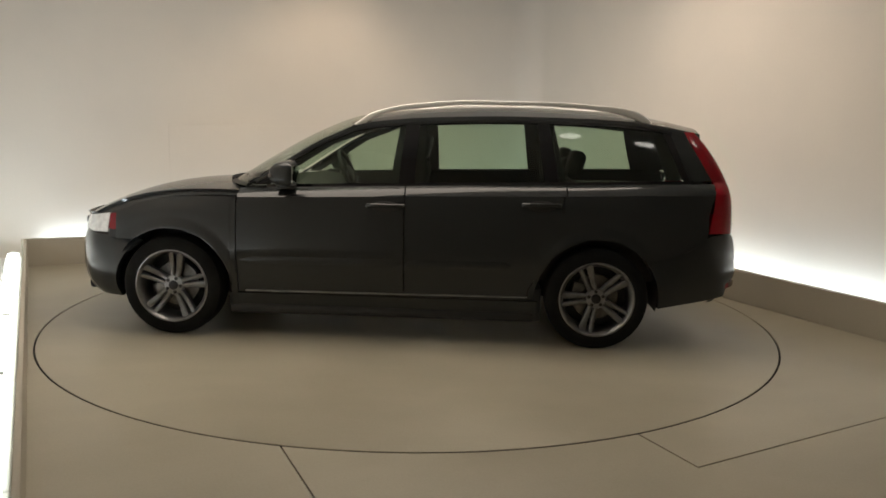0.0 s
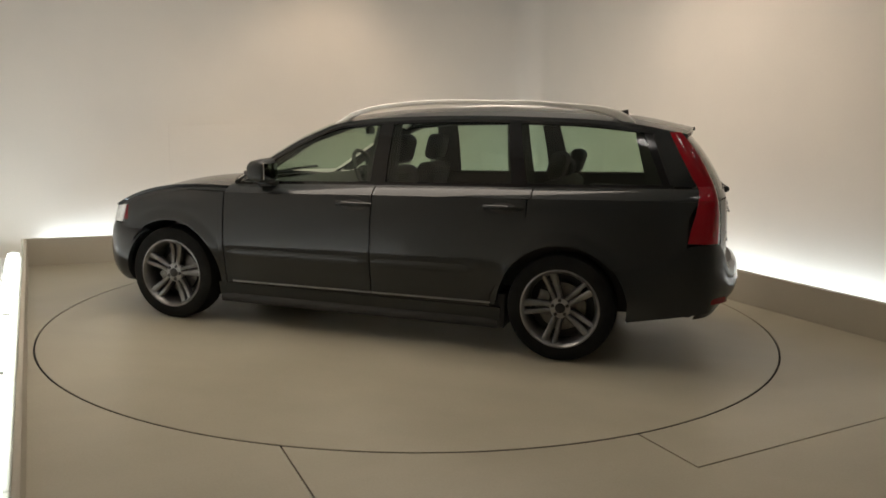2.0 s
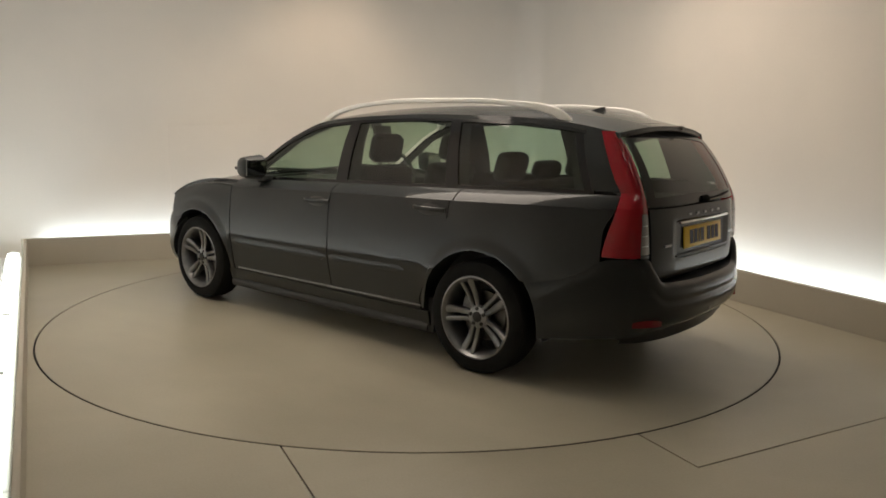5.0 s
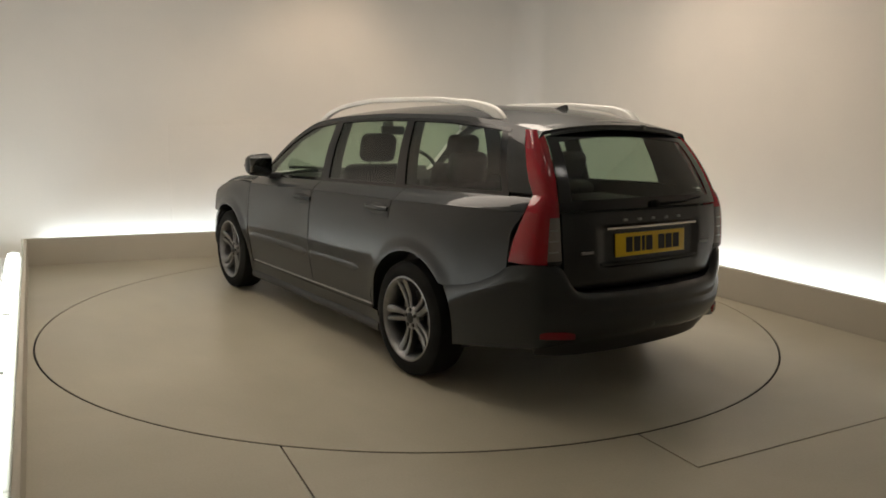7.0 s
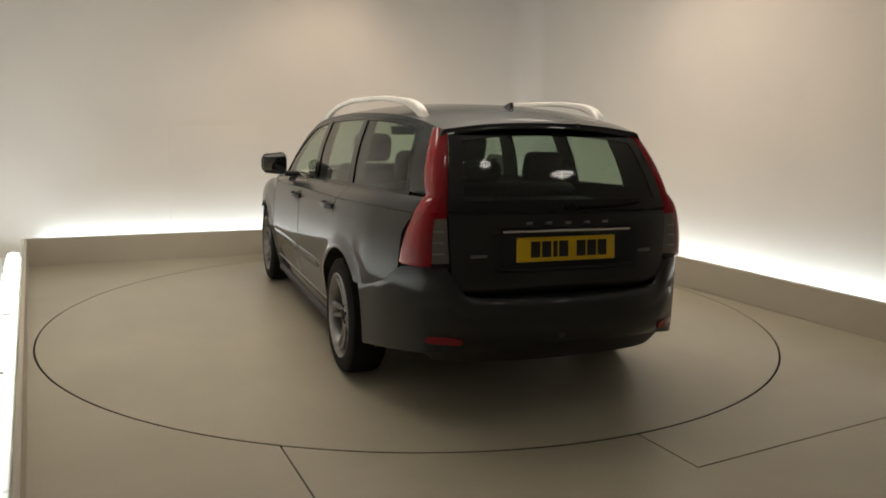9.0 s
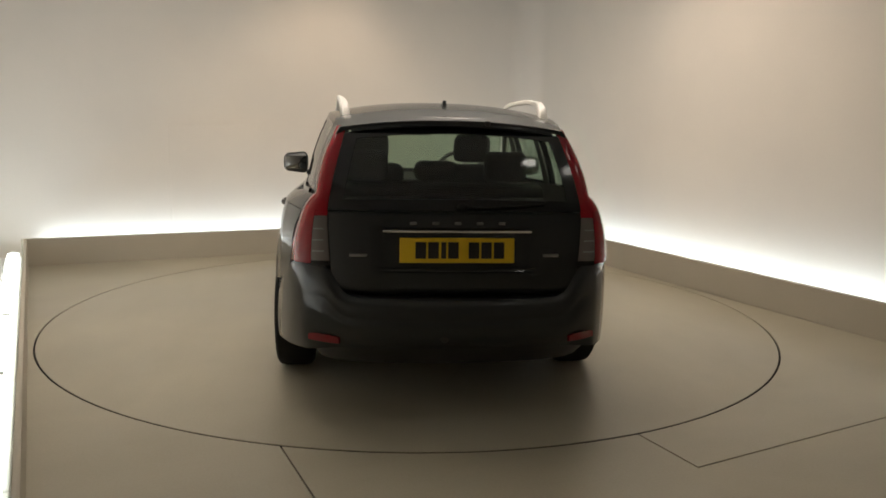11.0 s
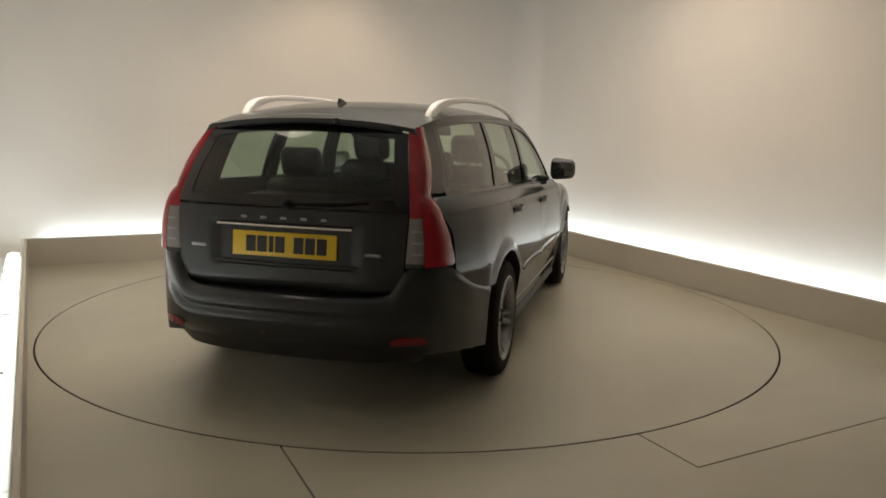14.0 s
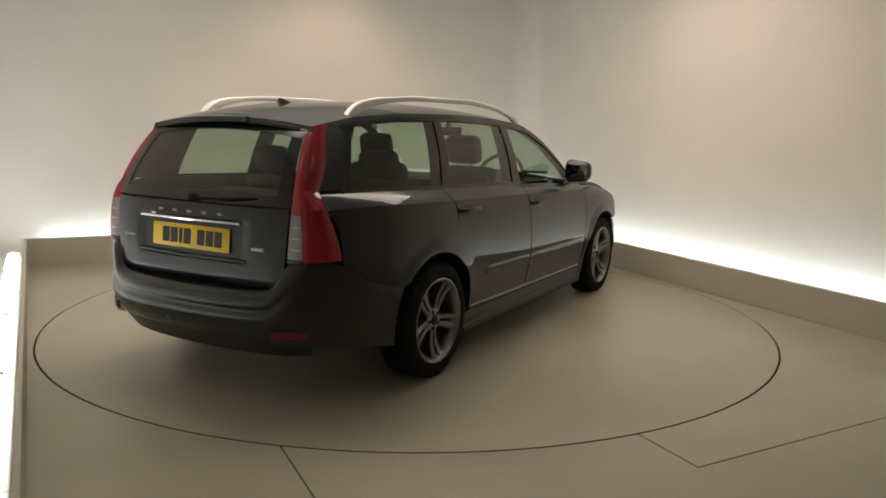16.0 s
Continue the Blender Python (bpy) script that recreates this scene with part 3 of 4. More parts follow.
    panel("pillar_lining", house_patch(line(-0.96, -0.91), line(-1.12, -1.04), z_lo, z_hi, sgn, 0.05), 4, 8, M_INNER, car, "black inner pillar lining", 0.0)
    # black frame over the windows, then the painted roof side
    mid = lambda x: lerp(z_hi(x), ROOF_Z(x), 0.42)
    panel("window_frame", house_patch(const(0.80), const(-1.775), z_hi, mid, sgn, -0.001), 50, 2, M_GLOSSBLACK, car, "gloss black window frame", 0.016)
    panel("roof_side", house_patch(const(0.86), const(-1.955), mid, ROOF_Z, sgn), 56, 3, M_PAINT, car, "", 0.02)
    panel("roof_side", house_patch(const(-1.777), const(-1.955), z_hi, mid, sgn), 8, 2, M_PAINT, car, "", 0.02)
    # rubbing strips on the doors and bright sill strip
    for x0, x1 in ((0.885, DOOR_B + 0.008), (DOOR_B - 0.008, -0.80)):
        sec = [(-0.007, -0.030), (0.004, -0.028), (0.007, -0.020), (0.006, 0.020), (0.003, 0.028), (-0.007, 0.030)]
        pth = lambda t, x0=x0, x1=x1: Vector((lerp(x0, x1, t), sgn * side_y(lerp(x0, x1, t), 0.50), lerp(0.492, 0.508, (0.9 - lerp(x0, x1, t)) / 1.8)))
        bm = sweep(pth, [(a * sgn, b) for a, b in sec], 40, lambda t: min(1.0, 0.1 + 14 * t, 0.1 + 14 * (1 - t)))
        part("rubbing_strip", bm, M_PAINT, car)
    pth = lambda t: Vector((lerp(0.86, -0.90, t), sgn * (side_y(lerp(0.86, -0.90, t), 0.30) + 0.003), 0.296 + 0.012 * t))
    part("sill_strip", sweep(pth, oval(0.005, 0.006, 8), 16), M_RIM, car, "thin satin metal sill strip")
    pth = lambda t: Vector((lerp(0.96, -0.94, t), sgn * (side_y(lerp(0.96, -0.94, t), 0.19) + 0.002), 0.175))
    part("sill_cover", sweep(pth, oval(0.016, 0.030, 10), 16), M_BLACK, car, "black plastic sill cover")
    # door handles
    for x in (-0.02, -0.965):
        z = 0.852 if x > -0.5 else 0.878
        pth = path3((x + 0.115, sgn * (side_y(x, z) + 0.002), z), (x + 0.07, sgn * (side_y(x, z) + 0.028), z + 0.004),
                    (x - 0.05, sgn * (side_y(x, z) + 0.030), z + 0.004), (x - 0.115, sgn * (side_y(x, z) + 0.003), z + 0.001))
        h = part("door_handle", sweep(pth, oval(0.011, 0.014, 10), 14), M_PAINT, car, "painted pull door handle")
        # flat black oval on the skin, painting the shade of the handle's recess
        bm = bmesh.new()
        bmesh.ops.create_uvsphere(bm, u_segments=16, v_segments=8, radius=1.0)
        for v in bm.verts:
            v.co = Vector((x + v.co.x * 0.088, sgn * (side_y(x + v.co.x * 0.088, z - 0.004 + v.co.z * 0.033) + v.co.y * 0.003), z - 0.004 + v.co.z * 0.033))
        part("handle_shade", bm, M_BLACK, h, "flat black oval painting the shade of the handle's recess")
    # wheel-arch liner
    for a in (AXLE, -AXLE):
        def liner(u, v, a=a):
            ang = math.pi * (1.06 - 1.12 * u)
            return Vector((a + (ARCH_R + 0.004) * math.cos(ang), sgn * lerp(0.875, 0.50, v) if v > 0 else sgn * (side_y(a + ARCH_R * math.cos(ang), max(0.2, WHEEL_Z + ARCH_R * math.sin(ang))) - 0.006), WHEEL_Z - 0.01 + (ARCH_R + 0.004) * math.sin(ang)))
        panel("wheel_arch_liner", liner, 24, 3, M_BLACK, car, "black plastic wheel arch liner", 0.0)
    # added black block that keeps the gap between sill and rear wheel dark
    bm = bmesh.new()
    add_box(bm, -0.985, -0.935, min(sgn * 0.50, sgn * 0.815), max(sgn * 0.50, sgn * 0.815), 0.150, 0.36, 0.008)
    part("gap_block", bm, M_BLACK, car, "added black block hiding the bright gap ahead of the wheel")
    # door mirror
    mx, my, mz = 0.60, sgn * 0.925, 1.035
    bm = bmesh.new()
    add_box(bm, -0.075, 0.075, -0.105, 0.105, -0.070, 0.070, 0.045, seg=4)
    for v in bm.verts:
        k = 1 - 0.28 * max(0, v.co.x / 0.075)
        v.co = Vector((mx + v.co.x - 0.02 * abs(v.co.y) / 0.1, my + v.co.y * k * 0.9, mz + v.co.z * k * 1.12 * (1.0 - 0.12 * sgn * v.co.y / 0.105)))
    mir = part("door_mirror", bm, M_PAINT, car, "rounded grey door mirror housing")
    bm = bmesh.new()
    add_box(bm, mx - 0.088, mx - 0.078, my - 0.082, my + 0.082, mz - 0.050, mz + 0.052, 0.004)
    part("mirror_glass", bm, M_MIRROR, mir, "silvered mirror glass")
    bm = bmesh.new()
    add_box(bm, mx - 0.05, mx + 0.06, my - sgn * 0.155 - 0.045, my - sgn * 0.155 + 0.075, mz - 0.100, mz - 0.060, 0.014)
    part("mirror_arm", bm, M_BLACK, mir, "black mirror foot")
    bm = bmesh.new()
    add_box(bm, mx + 0.045, mx + 0.066, my + sgn * 0.02 - 0.05, my + sgn * 0.02 + 0.05, mz - 0.018, mz + 0.004, 0.005)
    part("indicator_lens", bm, M_CLEARLAMP, mir, "clear side indicator lens")
    # roof rail
    yr = lambda x: sgn * (ROOF_Y(x) - 0.055)
    zr = lambda x: ROOF_Z(x) + 0.004
    rail = path3((0.20, yr(0.20), zr(0.20) - 0.01), (0.08, yr(0.08), zr(0.08) + 0.044), (-0.15, yr(-0.15), zr(-0.15) + 0.072), (-0.55, yr(-0.55), zr(-0.55) + 0.082),
                 (-1.0, yr(-1.0), zr(-1.0) + 0.078), (-1.38, yr(-1.38), zr(-1.38) + 0.064), (-1.53, yr(-1.53), zr(-1.53) + 0.046), (-1.60, yr(-1.60), zr(-1.60) + 0.020), (-1.645, yr(-1.645), zr(-1.645) - 0.020))
    wide = lambda t: 1.0 + 0.75 * min(1, max(0, (t - 0.80) / 0.14)) + 0.5 * max(0, (0.10 - t) / 0.10)
    part("roof_rail", sweep(rail, oval(0.0135, 0.0150, 12, 0.6), 70, wide), M_RAIL, car, "satin aluminium roof rail")
    return fender_top


def build_wheel(car):
    def one(parent_m):
        prof = [(0.222, -0.098), (0.250, -0.102), (0.285, -0.098), (0.307, -0.084), (0.315, -0.055), (0.315, 0.055), (0.307, 0.084), (0.287, 0.098), (0.250, 0.103), (0.226, 0.098), (0.220, 0.088)]
        bm = lathe([(0.222, -0.088), (0.208, -0.07), (0.200, 0.0), (0.206, 0.07), (0.214, 0.084), (0.229, 0.092), (0.231, 0.099), (0.223, 0.101), (0.214, 0.092), (0.205, 0.078), (0.198, 0.05), (0.195, 0.0), (0.200, -0.07), (0.214, -0.088)], 56)
        wheel = part("wheel", bm, M_RIM, car, "silver alloy wheel with five twin spokes")
        wheel.matrix_basis = parent_m
        part("tyre", lathe(prof, 56), M_TYRE, wheel, "black rubber tyre")
        bm = lathe([(0.0, 0.070), (0.030, 0.070), (0.058, 0.066), (0.066, 0.055), (0.060, 0.02), (0.0, 0.02)], 24)
        part("hub", bm, M_RIM, wheel)
        bm = lathe([(0.0, 0.080), (0.020, 0.079), (0.029, 0.074), (0.030, 0.068), (0.0, 0.068)], 20)
        part("hub_cap", bm, M_RIM_DARK, wheel, "dark hub cap")
        bm = lathe([(0.060, 0.000), (0.140, 0.000), (0.142, -0.004), (0.142, -0.020), (0.140, -0.024), (0.060, -0.024)], 36)
        part("brake_disc", bm, M_DISC, wheel, "worn steel brake disc")
        bm = lathe([(0.199, -0.06), (0.0, -0.06)], 32)
        part("wheel_back", bm, M_BLACK, wheel, "black wheel back plate")
        bm = bmesh.new()
        add_box(bm, 0.075, 0.150, -0.045, 0.020, -0.065, 0.065, 0.012)
        part("brake_caliper", bm, M_DISC, wheel, "grey brake caliper")
        bm = bmesh.new()
        for arm in (-1, 1):
            inner = [(0.040, arm * 0.003), (0.040, arm * 0.027)]
            outer = [(0.206, 0.010), (0.206, 0.052)] if arm > 0 else [(0.206, -0.014), (0.206, -0.042)]
            rows = []
            for k in range(6):
                t = k / 5
                r = lerp(0.040, 0.207, t)
                a = lerp(inner[0][1], outer[0][1], t)
                b = lerp(inner[1][1], outer[1][1], t)
                y = 0.062 + 0.020 * t - 0.012 * math.sin(math.pi * t)
                rows.append([bm.verts.new((r, y - 0.002, a)), bm.verts.new((r, y + 0.004, lerp(a, b, 0.25))), bm.verts.new((r, y + 0.004, lerp(a, b, 0.75))), bm.verts.new((r, y - 0.002, b)),
                             bm.verts.new((r, y - 0.038, b)), bm.verts.new((r, y - 0.038, a))])
            for p, q in zip(rows, rows[1:]):
                for j in range(6):
                    bm.faces.new((p[j], p[(j + 1) % 6], q[(j + 1) % 6], q[j]))
            bm.faces.new(rows[0])
            bm.faces.new(rows[-1])
        first = part("spoke", bm, M_SPOKE, wheel)
        first.matrix_basis = pose(0, 0, 0, 0, 18, 0)
        for k in range(1, 5):
            s = new("spoke", first.data)
            s.parent = wheel
            s.matrix_basis = pose(0, 0, 0, 0, 18 + 72 * k, 0)
        bm = lathe([(0.0, 0.010), (0.0105, 0.010), (0.0105, 0.0)], 10)
        bolt = part("wheel_bolt", bm, M_RIM_DARK, wheel)
        bolt.matrix_basis = pose(0.045, 0.063, 0)
        for k in range(1, 5):
            s = new("wheel_bolt", bolt.data)
            s.parent = wheel
            a = radians(72 * k)
            s.matrix_basis = pose(0.045 * math.cos(a), 0.063, 0.045 * math.sin(a))
        return wheel
    w = one(pose(AXLE, WHEEL_Y, WHEEL_Z, 0, 30, 0))
    for x, y, spin, face in ((-AXLE, WHEEL_Y, -14, 0), (AXLE, -WHEEL_Y, 40, 180), (-AXLE, -WHEEL_Y, 5, 180)):
        copy_thing(w, pose(x, y, WHEEL_Z, 0, 0, face) @ pose(0, 0, 0, 0, spin, 0))


# plan of the ends: half outline from the wheel arch round to the middle
REAR_PLAN = path3((-1.675, 0.848, 0), (-1.85, 0.810, 0), (-2.02, 0.750, 0), (-2.145, 0.674, 0), (-2.232, 0.548, 0), (-2.284, 0.36, 0), (-2.306, 0.16, 0), (-2.311, 0, 0))
FRONT_PLAN = path3((1.66, 0.867, 0), (1.77, 0.838, 0), (1.87, 0.781, 0), (1.97, 0.672, 0), (2.06, 0.52, 0), (2.12, 0.34, 0), (2.155, 0.16, 0), (2.165, 0, 0))


def to_arch(p, axle):
    """Draws the front end of a bumper up to the wheel arch."""
    d = math.copysign(1, axle)
    reach = ARCH_R ** 2 - (p.z - WHEEL_Z + 0.01) ** 2
    xa = d * (AXLE + math.sqrt(max(0.03, reach)) + 0.002)
    x0, x1 = d * 1.675, d * 1.84
    if abs(p.x) < abs(x1):
        p.x = xa + (p.x - x0) * (x1 - xa) / (x1 - x0)
    return p


def round_end(plan, s, z, inset):
    """A point on an end's outline: s from -1 (left) to 1 (right), pushed inwards."""
    t = 1 - abs(s)
    p = plan(t)
    q = plan(min(1, t + 0.01)) - plan(max(0, t - 0.01))
    n = Vector((q.y, -q.x, 0)).normalized()
    if n.dot(Vector((p.x, p.y, 0))) < 0:
        n = -n
    if t > 0.99:
        n = Vector((math.copysign(1, p.x), 0, 0))
    p = p - n * inset
    return Vector((p.x, p.y if s < 0 else -p.y, z))


def gate_bow(y):
    """How far the tailgate and the glass curve forward towards their sides."""
    return 0.06 * y * y + 0.50 * max(0.0, abs(y) - 0.33) ** 2


def build_rear(car):
    prof = curve((0.0, 0.060), (0.12, 0.028), (0.30, 0.006), (0.45, 0.0), (0.55, 0.002), (0.62, 0.010), (0.72, 0.006), (0.85, 0.010), (0.95, 0.022), (1.0, 0.045))

    def top_z(s):
        return BUMPER_TOP(REAR_PLAN(1 - abs(s)).x)

    def bumper(u, v):
        s = 2 * u - 1
        p = REAR_PLAN(1 - abs(s))
        z0 = curve((0.0, 0.345), (0.5, 0.338), (0.7, 0.318), (0.8, 0.290), (0.862, 0.255))(p.y)
        return to_arch(round_end(REAR_PLAN, s, lerp(z0, top_z(s), v), prof(v) * (1.0 if p.y < 0.58 else lerp(1.0, 0.12, min(1, (p.y - 0.58) / 0.1)))), -AXLE)
    b = panel("rear_bumper", bumper, 96, 18, M_PAINT, car, "", 0.03)
    # ledge in front of the tailgate
    def ledge(u, v):
        s = lerp(-0.42, 0.42, u)
        return round_end(REAR_PLAN, s, top_z(s) - 0.001 - 0.004 * v, prof(1) + 0.10 * v)
    panel("bumper_step", ledge, 24, 2, M_BLACK, b, "black plastic loading step", 0.0)
    # dark lower valance
    def valance(u, v):
        s = lerp(-0.62, 0.62, u)
        p = REAR_PLAN(1 - abs(s))
        z1 = curve((0.0, 0.348), (0.5, 0.341), (0.7, 0.321), (0.8, 0.293), (0.862, 0.258))(p.y)
        return round_end(REAR_PLAN, s, lerp(0.262, z1, v), lerp(0.11, 0.058, v))
    panel("rear_valance", valance, 40, 3, M_BLACK, b, "black plastic lower valance", 0.0)
    bm = bmesh.new()
    bmesh.ops.create_uvsphere(bm, u_segments=16, v_segments=8, radius=0.022)
    for v in bm.verts:
        v.co = round_end(REAR_PLAN, -0.05, 0.408, prof(0.25)) + Vector((v.co.x * 0.2, v.co.y, v.co.z))
    part("tow_cover", bm, M_BLACK, b, "small dark towing eye cover")
    for sgn in (1, -1):
        # low red reflectors
        def refl(u, v):
            s = -sgn * lerp(0.44, 0.58, u)
            return round_end(REAR_PLAN, s, lerp(0.366, 0.402, v * (1 - 0.3 * abs(2 * u - 1) ** 3) + 0.1), prof(0.2) - 0.012)
        panel("rear_reflector", refl, 8, 3, M_RED_DARK, b, "dark red rear reflector", 0.012)
    # tailgate: x of its face by y and z
    face = curve((0.55, -2.218), (0.62, -2.224), (0.75, -2.222), (0.86, -2.216), (0.93, -2.208), (0.975, -2.196), (1.05, -2.164), (1.15, -2.106), (1.25, -2.032), (1.33, -1.955))
    half = curve((0.565, 0.528), (0.62, 0.552), (0.72, 0.565), (0.93, 0.575), (0.97, 0.572), (1.10, 0.550), (1.31, 0.498))

    def gate_point(y, z, out=0.0):
        return Vector((face(z) + gate_bow(y) - out, y, z))


    for sgn in (1, -1):
        # rear lamp: from the tailgate's edge round the corner to the side
        def corner(u, z, push=0.0):
            a = gate_point(sgn * (half(z) + 0.006), z, -0.004)
            x = LAMP_X(z)
            if z < SHOULDER_Z(x) + 0.002:
                y = side_y(x, z)
            elif z < BELT_Z(x) - 0.004:
                y = ledge_y(x, z)
            else:
                y = house_y(x, max(z, BELT_Z(x)))
            b = Vector((x, sgn * y, z))
            c = Vector((lerp(a.x, b.x, 0.10) - 0.012, lerp(a.y, b.y, 0.86), z))
            p = a * (1 - u) ** 2 + c * 2 * u * (1 - u) + b * u * u
            out = Vector((-0.7, sgn * 0.7, 0))
            return p + out * (push + 0.011 * math.sin(math.pi * u))
        lamp = panel("rear_lamp", lambda u, v: corner(lerp(0.28, 1.0, u), lerp(0.722, 0.958, v)), 14, 12, M_RED, car, "red wrap-round rear lamp", 0.05)
        panel("lamp_column", lambda u, v: corner(lerp(0.0, 1.0, u), lerp(0.9585, 1.333, v)), 12, 26, M_RED, lamp, "tall slender red rear lamp", 0.02)
        panel("clear_lens", lambda u, v: corner(lerp(0.0, 0.275, u), lerp(0.735, 0.935, v), -0.001), 6, 8, M_CLEARLAMP, lamp, "clear reversing lamp lens", 0.05)
        panel("lamp_base", lambda u, v: corner(lerp(0.0, 0.275, u), lerp(0.936, 0.958, v), -0.001), 6, 2, M_RED, lamp, "", 0.03)
        panel("lamp_base", lambda u, v: corner(lerp(0.0, 0.275, u), lerp(0.715, 0.734, v), -0.001), 6, 2, M_GLOSSBLACK, lamp, "", 0.03)
        for j in range(3):
            z = 0.775 + 0.05 * j
            panel("lamp_rib", lambda u, v: corner(lerp(0.06, 0.25, u), lerp(z, z + 0.006, v), 0.003), 4, 1, M_RIM, lamp, "bright rib in the lamp", 0.006)
        bm = bmesh.new()
        add_box(bm, -2.08, -1.73, sgn * 0.60 - 0.06, sgn * 0.60 + 0.06, 0.33, 0.93, 0.02)
        part("lamp_housing", bm, M_BLACK, lamp, "black inner housing behind the lamp")

    def lower(u, v):
        z = lerp(0.578, 0.955, v)
        y = lerp(-1, 1, u) * half(z)
        return gate_point(y, z, -0.050 * max(0, (0.62 - z) / 0.05) ** 2 - (0.014 if abs(y) < 0.36 and 0.70 < z < 0.885 else 0.0))
    gate = panel("tailgate", lower, 40, 24, M_PAINT, car, "", 0.03)
    def glass_point(w, v, trim=0.0, out=0.0):
        """A point of the rear glass, whose top edge follows the crowned roof."""
        y = w * (half(lerp(0.962, 1.30, v)) + 0.007 - trim)
        z = lerp(0.962, 1.294 + 0.048 * (1 - (y / 0.56) ** 2), v)
        return gate_point(y, z, out - 0.002)
    panel("rear_window", lambda u, v: glass_point(lerp(-1, 1, u), v), 24, 14, M_GLASS_REAR, gate, "tinted rear window", 0.0)
    # black band round the rear glass
    for sgn in (1, -1):
        panel("glass_border", lambda u, v: glass_point(sgn, lerp(0.01, 0.99, v), lerp(0.001, 0.064, u), 0.004), 3, 14, M_GLOSSBLACK, gate, "gloss black glass border", 0.0)
    for v0, v1 in ((0.01, 0.14), (0.90, 0.99)):
        panel("glass_border", lambda u, v: glass_point(lerp(-1, 1, u), lerp(v0, v1, v), 0.05, 0.004), 20, 2, M_GLOSSBLACK, gate, "gloss black glass border", 0.0)
    # chrome bar, badges, plate
    pth = lambda t: gate_point(lerp(-0.335, 0.335, t), 0.876, 0.008)
    part("chrome_bar", sweep(pth, oval(0.007, 0.007, 8), 16), M_CHROME, gate, "thin chrome bar over the number plate")
    for k in range(5):
        y = lerp(-0.20, 0.20, k / 4)
        bm = bmesh.new()
        p = gate_point(y, 0.912, 0.003)
        add_box(bm, p.x - 0.003, p.x + 0.004, y - 0.015, y + 0.015, 0.906, 0.918, 0.002)
        part("maker_badge", bm, M_RIM, gate, "small bright badge bar")
    for y0, w in ((0.44, 0.085), (-0.43, 0.075)):
        bm = bmesh.new()
        p = gate_point(y0, 0.765, 0.002)
        add_box(bm, p.x - 0.003, p.x + 0.008, y0 - w / 2, y0 + w / 2, 0.760, 0.774, 0.002)
        part("model_badge", bm, M_RIM, gate, "small bright badge bar")
    bm = bmesh.new()
    tilt = Matrix.Translation((-2.210, 0, 0.790)) @ Matrix.Rotation(radians(5), 4, "Y")
    add_box(bm, -0.004, 0.004, -0.260, 0.260, -0.0565, 0.0565, 0.003, tilt)
    plate = part("number_plate", bm, M_PLATE, gate, "yellow number plate with dark bars")
    for k, (y, w) in enumerate(((0.165, 0.048), (0.108, 0.048), (0.062, 0.022), (0.018, 0.048), (-0.075, 0.048), (-0.132, 0.048), (-0.189, 0.048))):
        bm = bmesh.new()
        add_box(bm, -0.0056, -0.003, y - w / 2, y + w / 2, -0.037, 0.037, 0.0, tilt)
        part("plate_bar", bm, M_INK, plate, "dark bar on the plate", False)
    pth = lambda t: gate_point(lerp(-0.36, 0.36, t), 0.700 + 0.006 * abs(2 * t - 1), 0.002)
    part("gate_crease", sweep(pth, oval(0.004, 0.006, 8), 20), M_PAINT, gate, "raised crease under the plate")
    # rear wiper
    pth = path3(gate_point(-0.02, 0.982, 0.014), gate_point(-0.20, 0.986, 0.020), gate_point(-0.40, 1.000, 0.012))
    w = part("rear_wiper", sweep(pth, oval(0.006, 0.005, 8), 14), M_TYRE, gate, "black rear wiper arm")
    bm = bmesh.new()
    bmesh.ops.create_uvsphere(bm, u_segments=14, v_segments=8, radius=0.026)
    for v in bm.verts:
        v.co = gate_point(-0.02, 0.982, 0.012) + Vector((v.co.x * 0.9, v.co.y, v.co.z * 0.8))
    part("wiper_hub", bm, M_TYRE, w)
    # spoiler lip over the glass
    def spoiler(u, v):
        y = lerp(-0.478, 0.478, u)
        k = 1 - (y / 0.56) ** 2
        prof_x = [-1.84, -1.89, -1.920, -1.952, -1.984, -1.990, -1.972, -1.935]
        prof_z = [1.349, 1.344, 1.340, 1.327, 1.312, 1.300, 1.294, 1.297]
        i = min(6, int(v * 7))
        f = v * 7 - i
        x, z = lerp(prof_x[i], prof_x[i + 1], f), lerp(prof_z[i], prof_z[i + 1], f)
        return Vector((x + 0.004 + gate_bow(y), y, z - 0.006 + 0.048 * k))
    sp = panel("roof_spoiler", spoiler, 32, 14, M_PAINT, car, "", 0.0)
    bm = bmesh.new()
    add_box(bm, -1.995, -1.96, -0.17, -0.145, 1.345, 1.368, 0.004)
    part("washer_jet", bm, M_BLACK, sp)


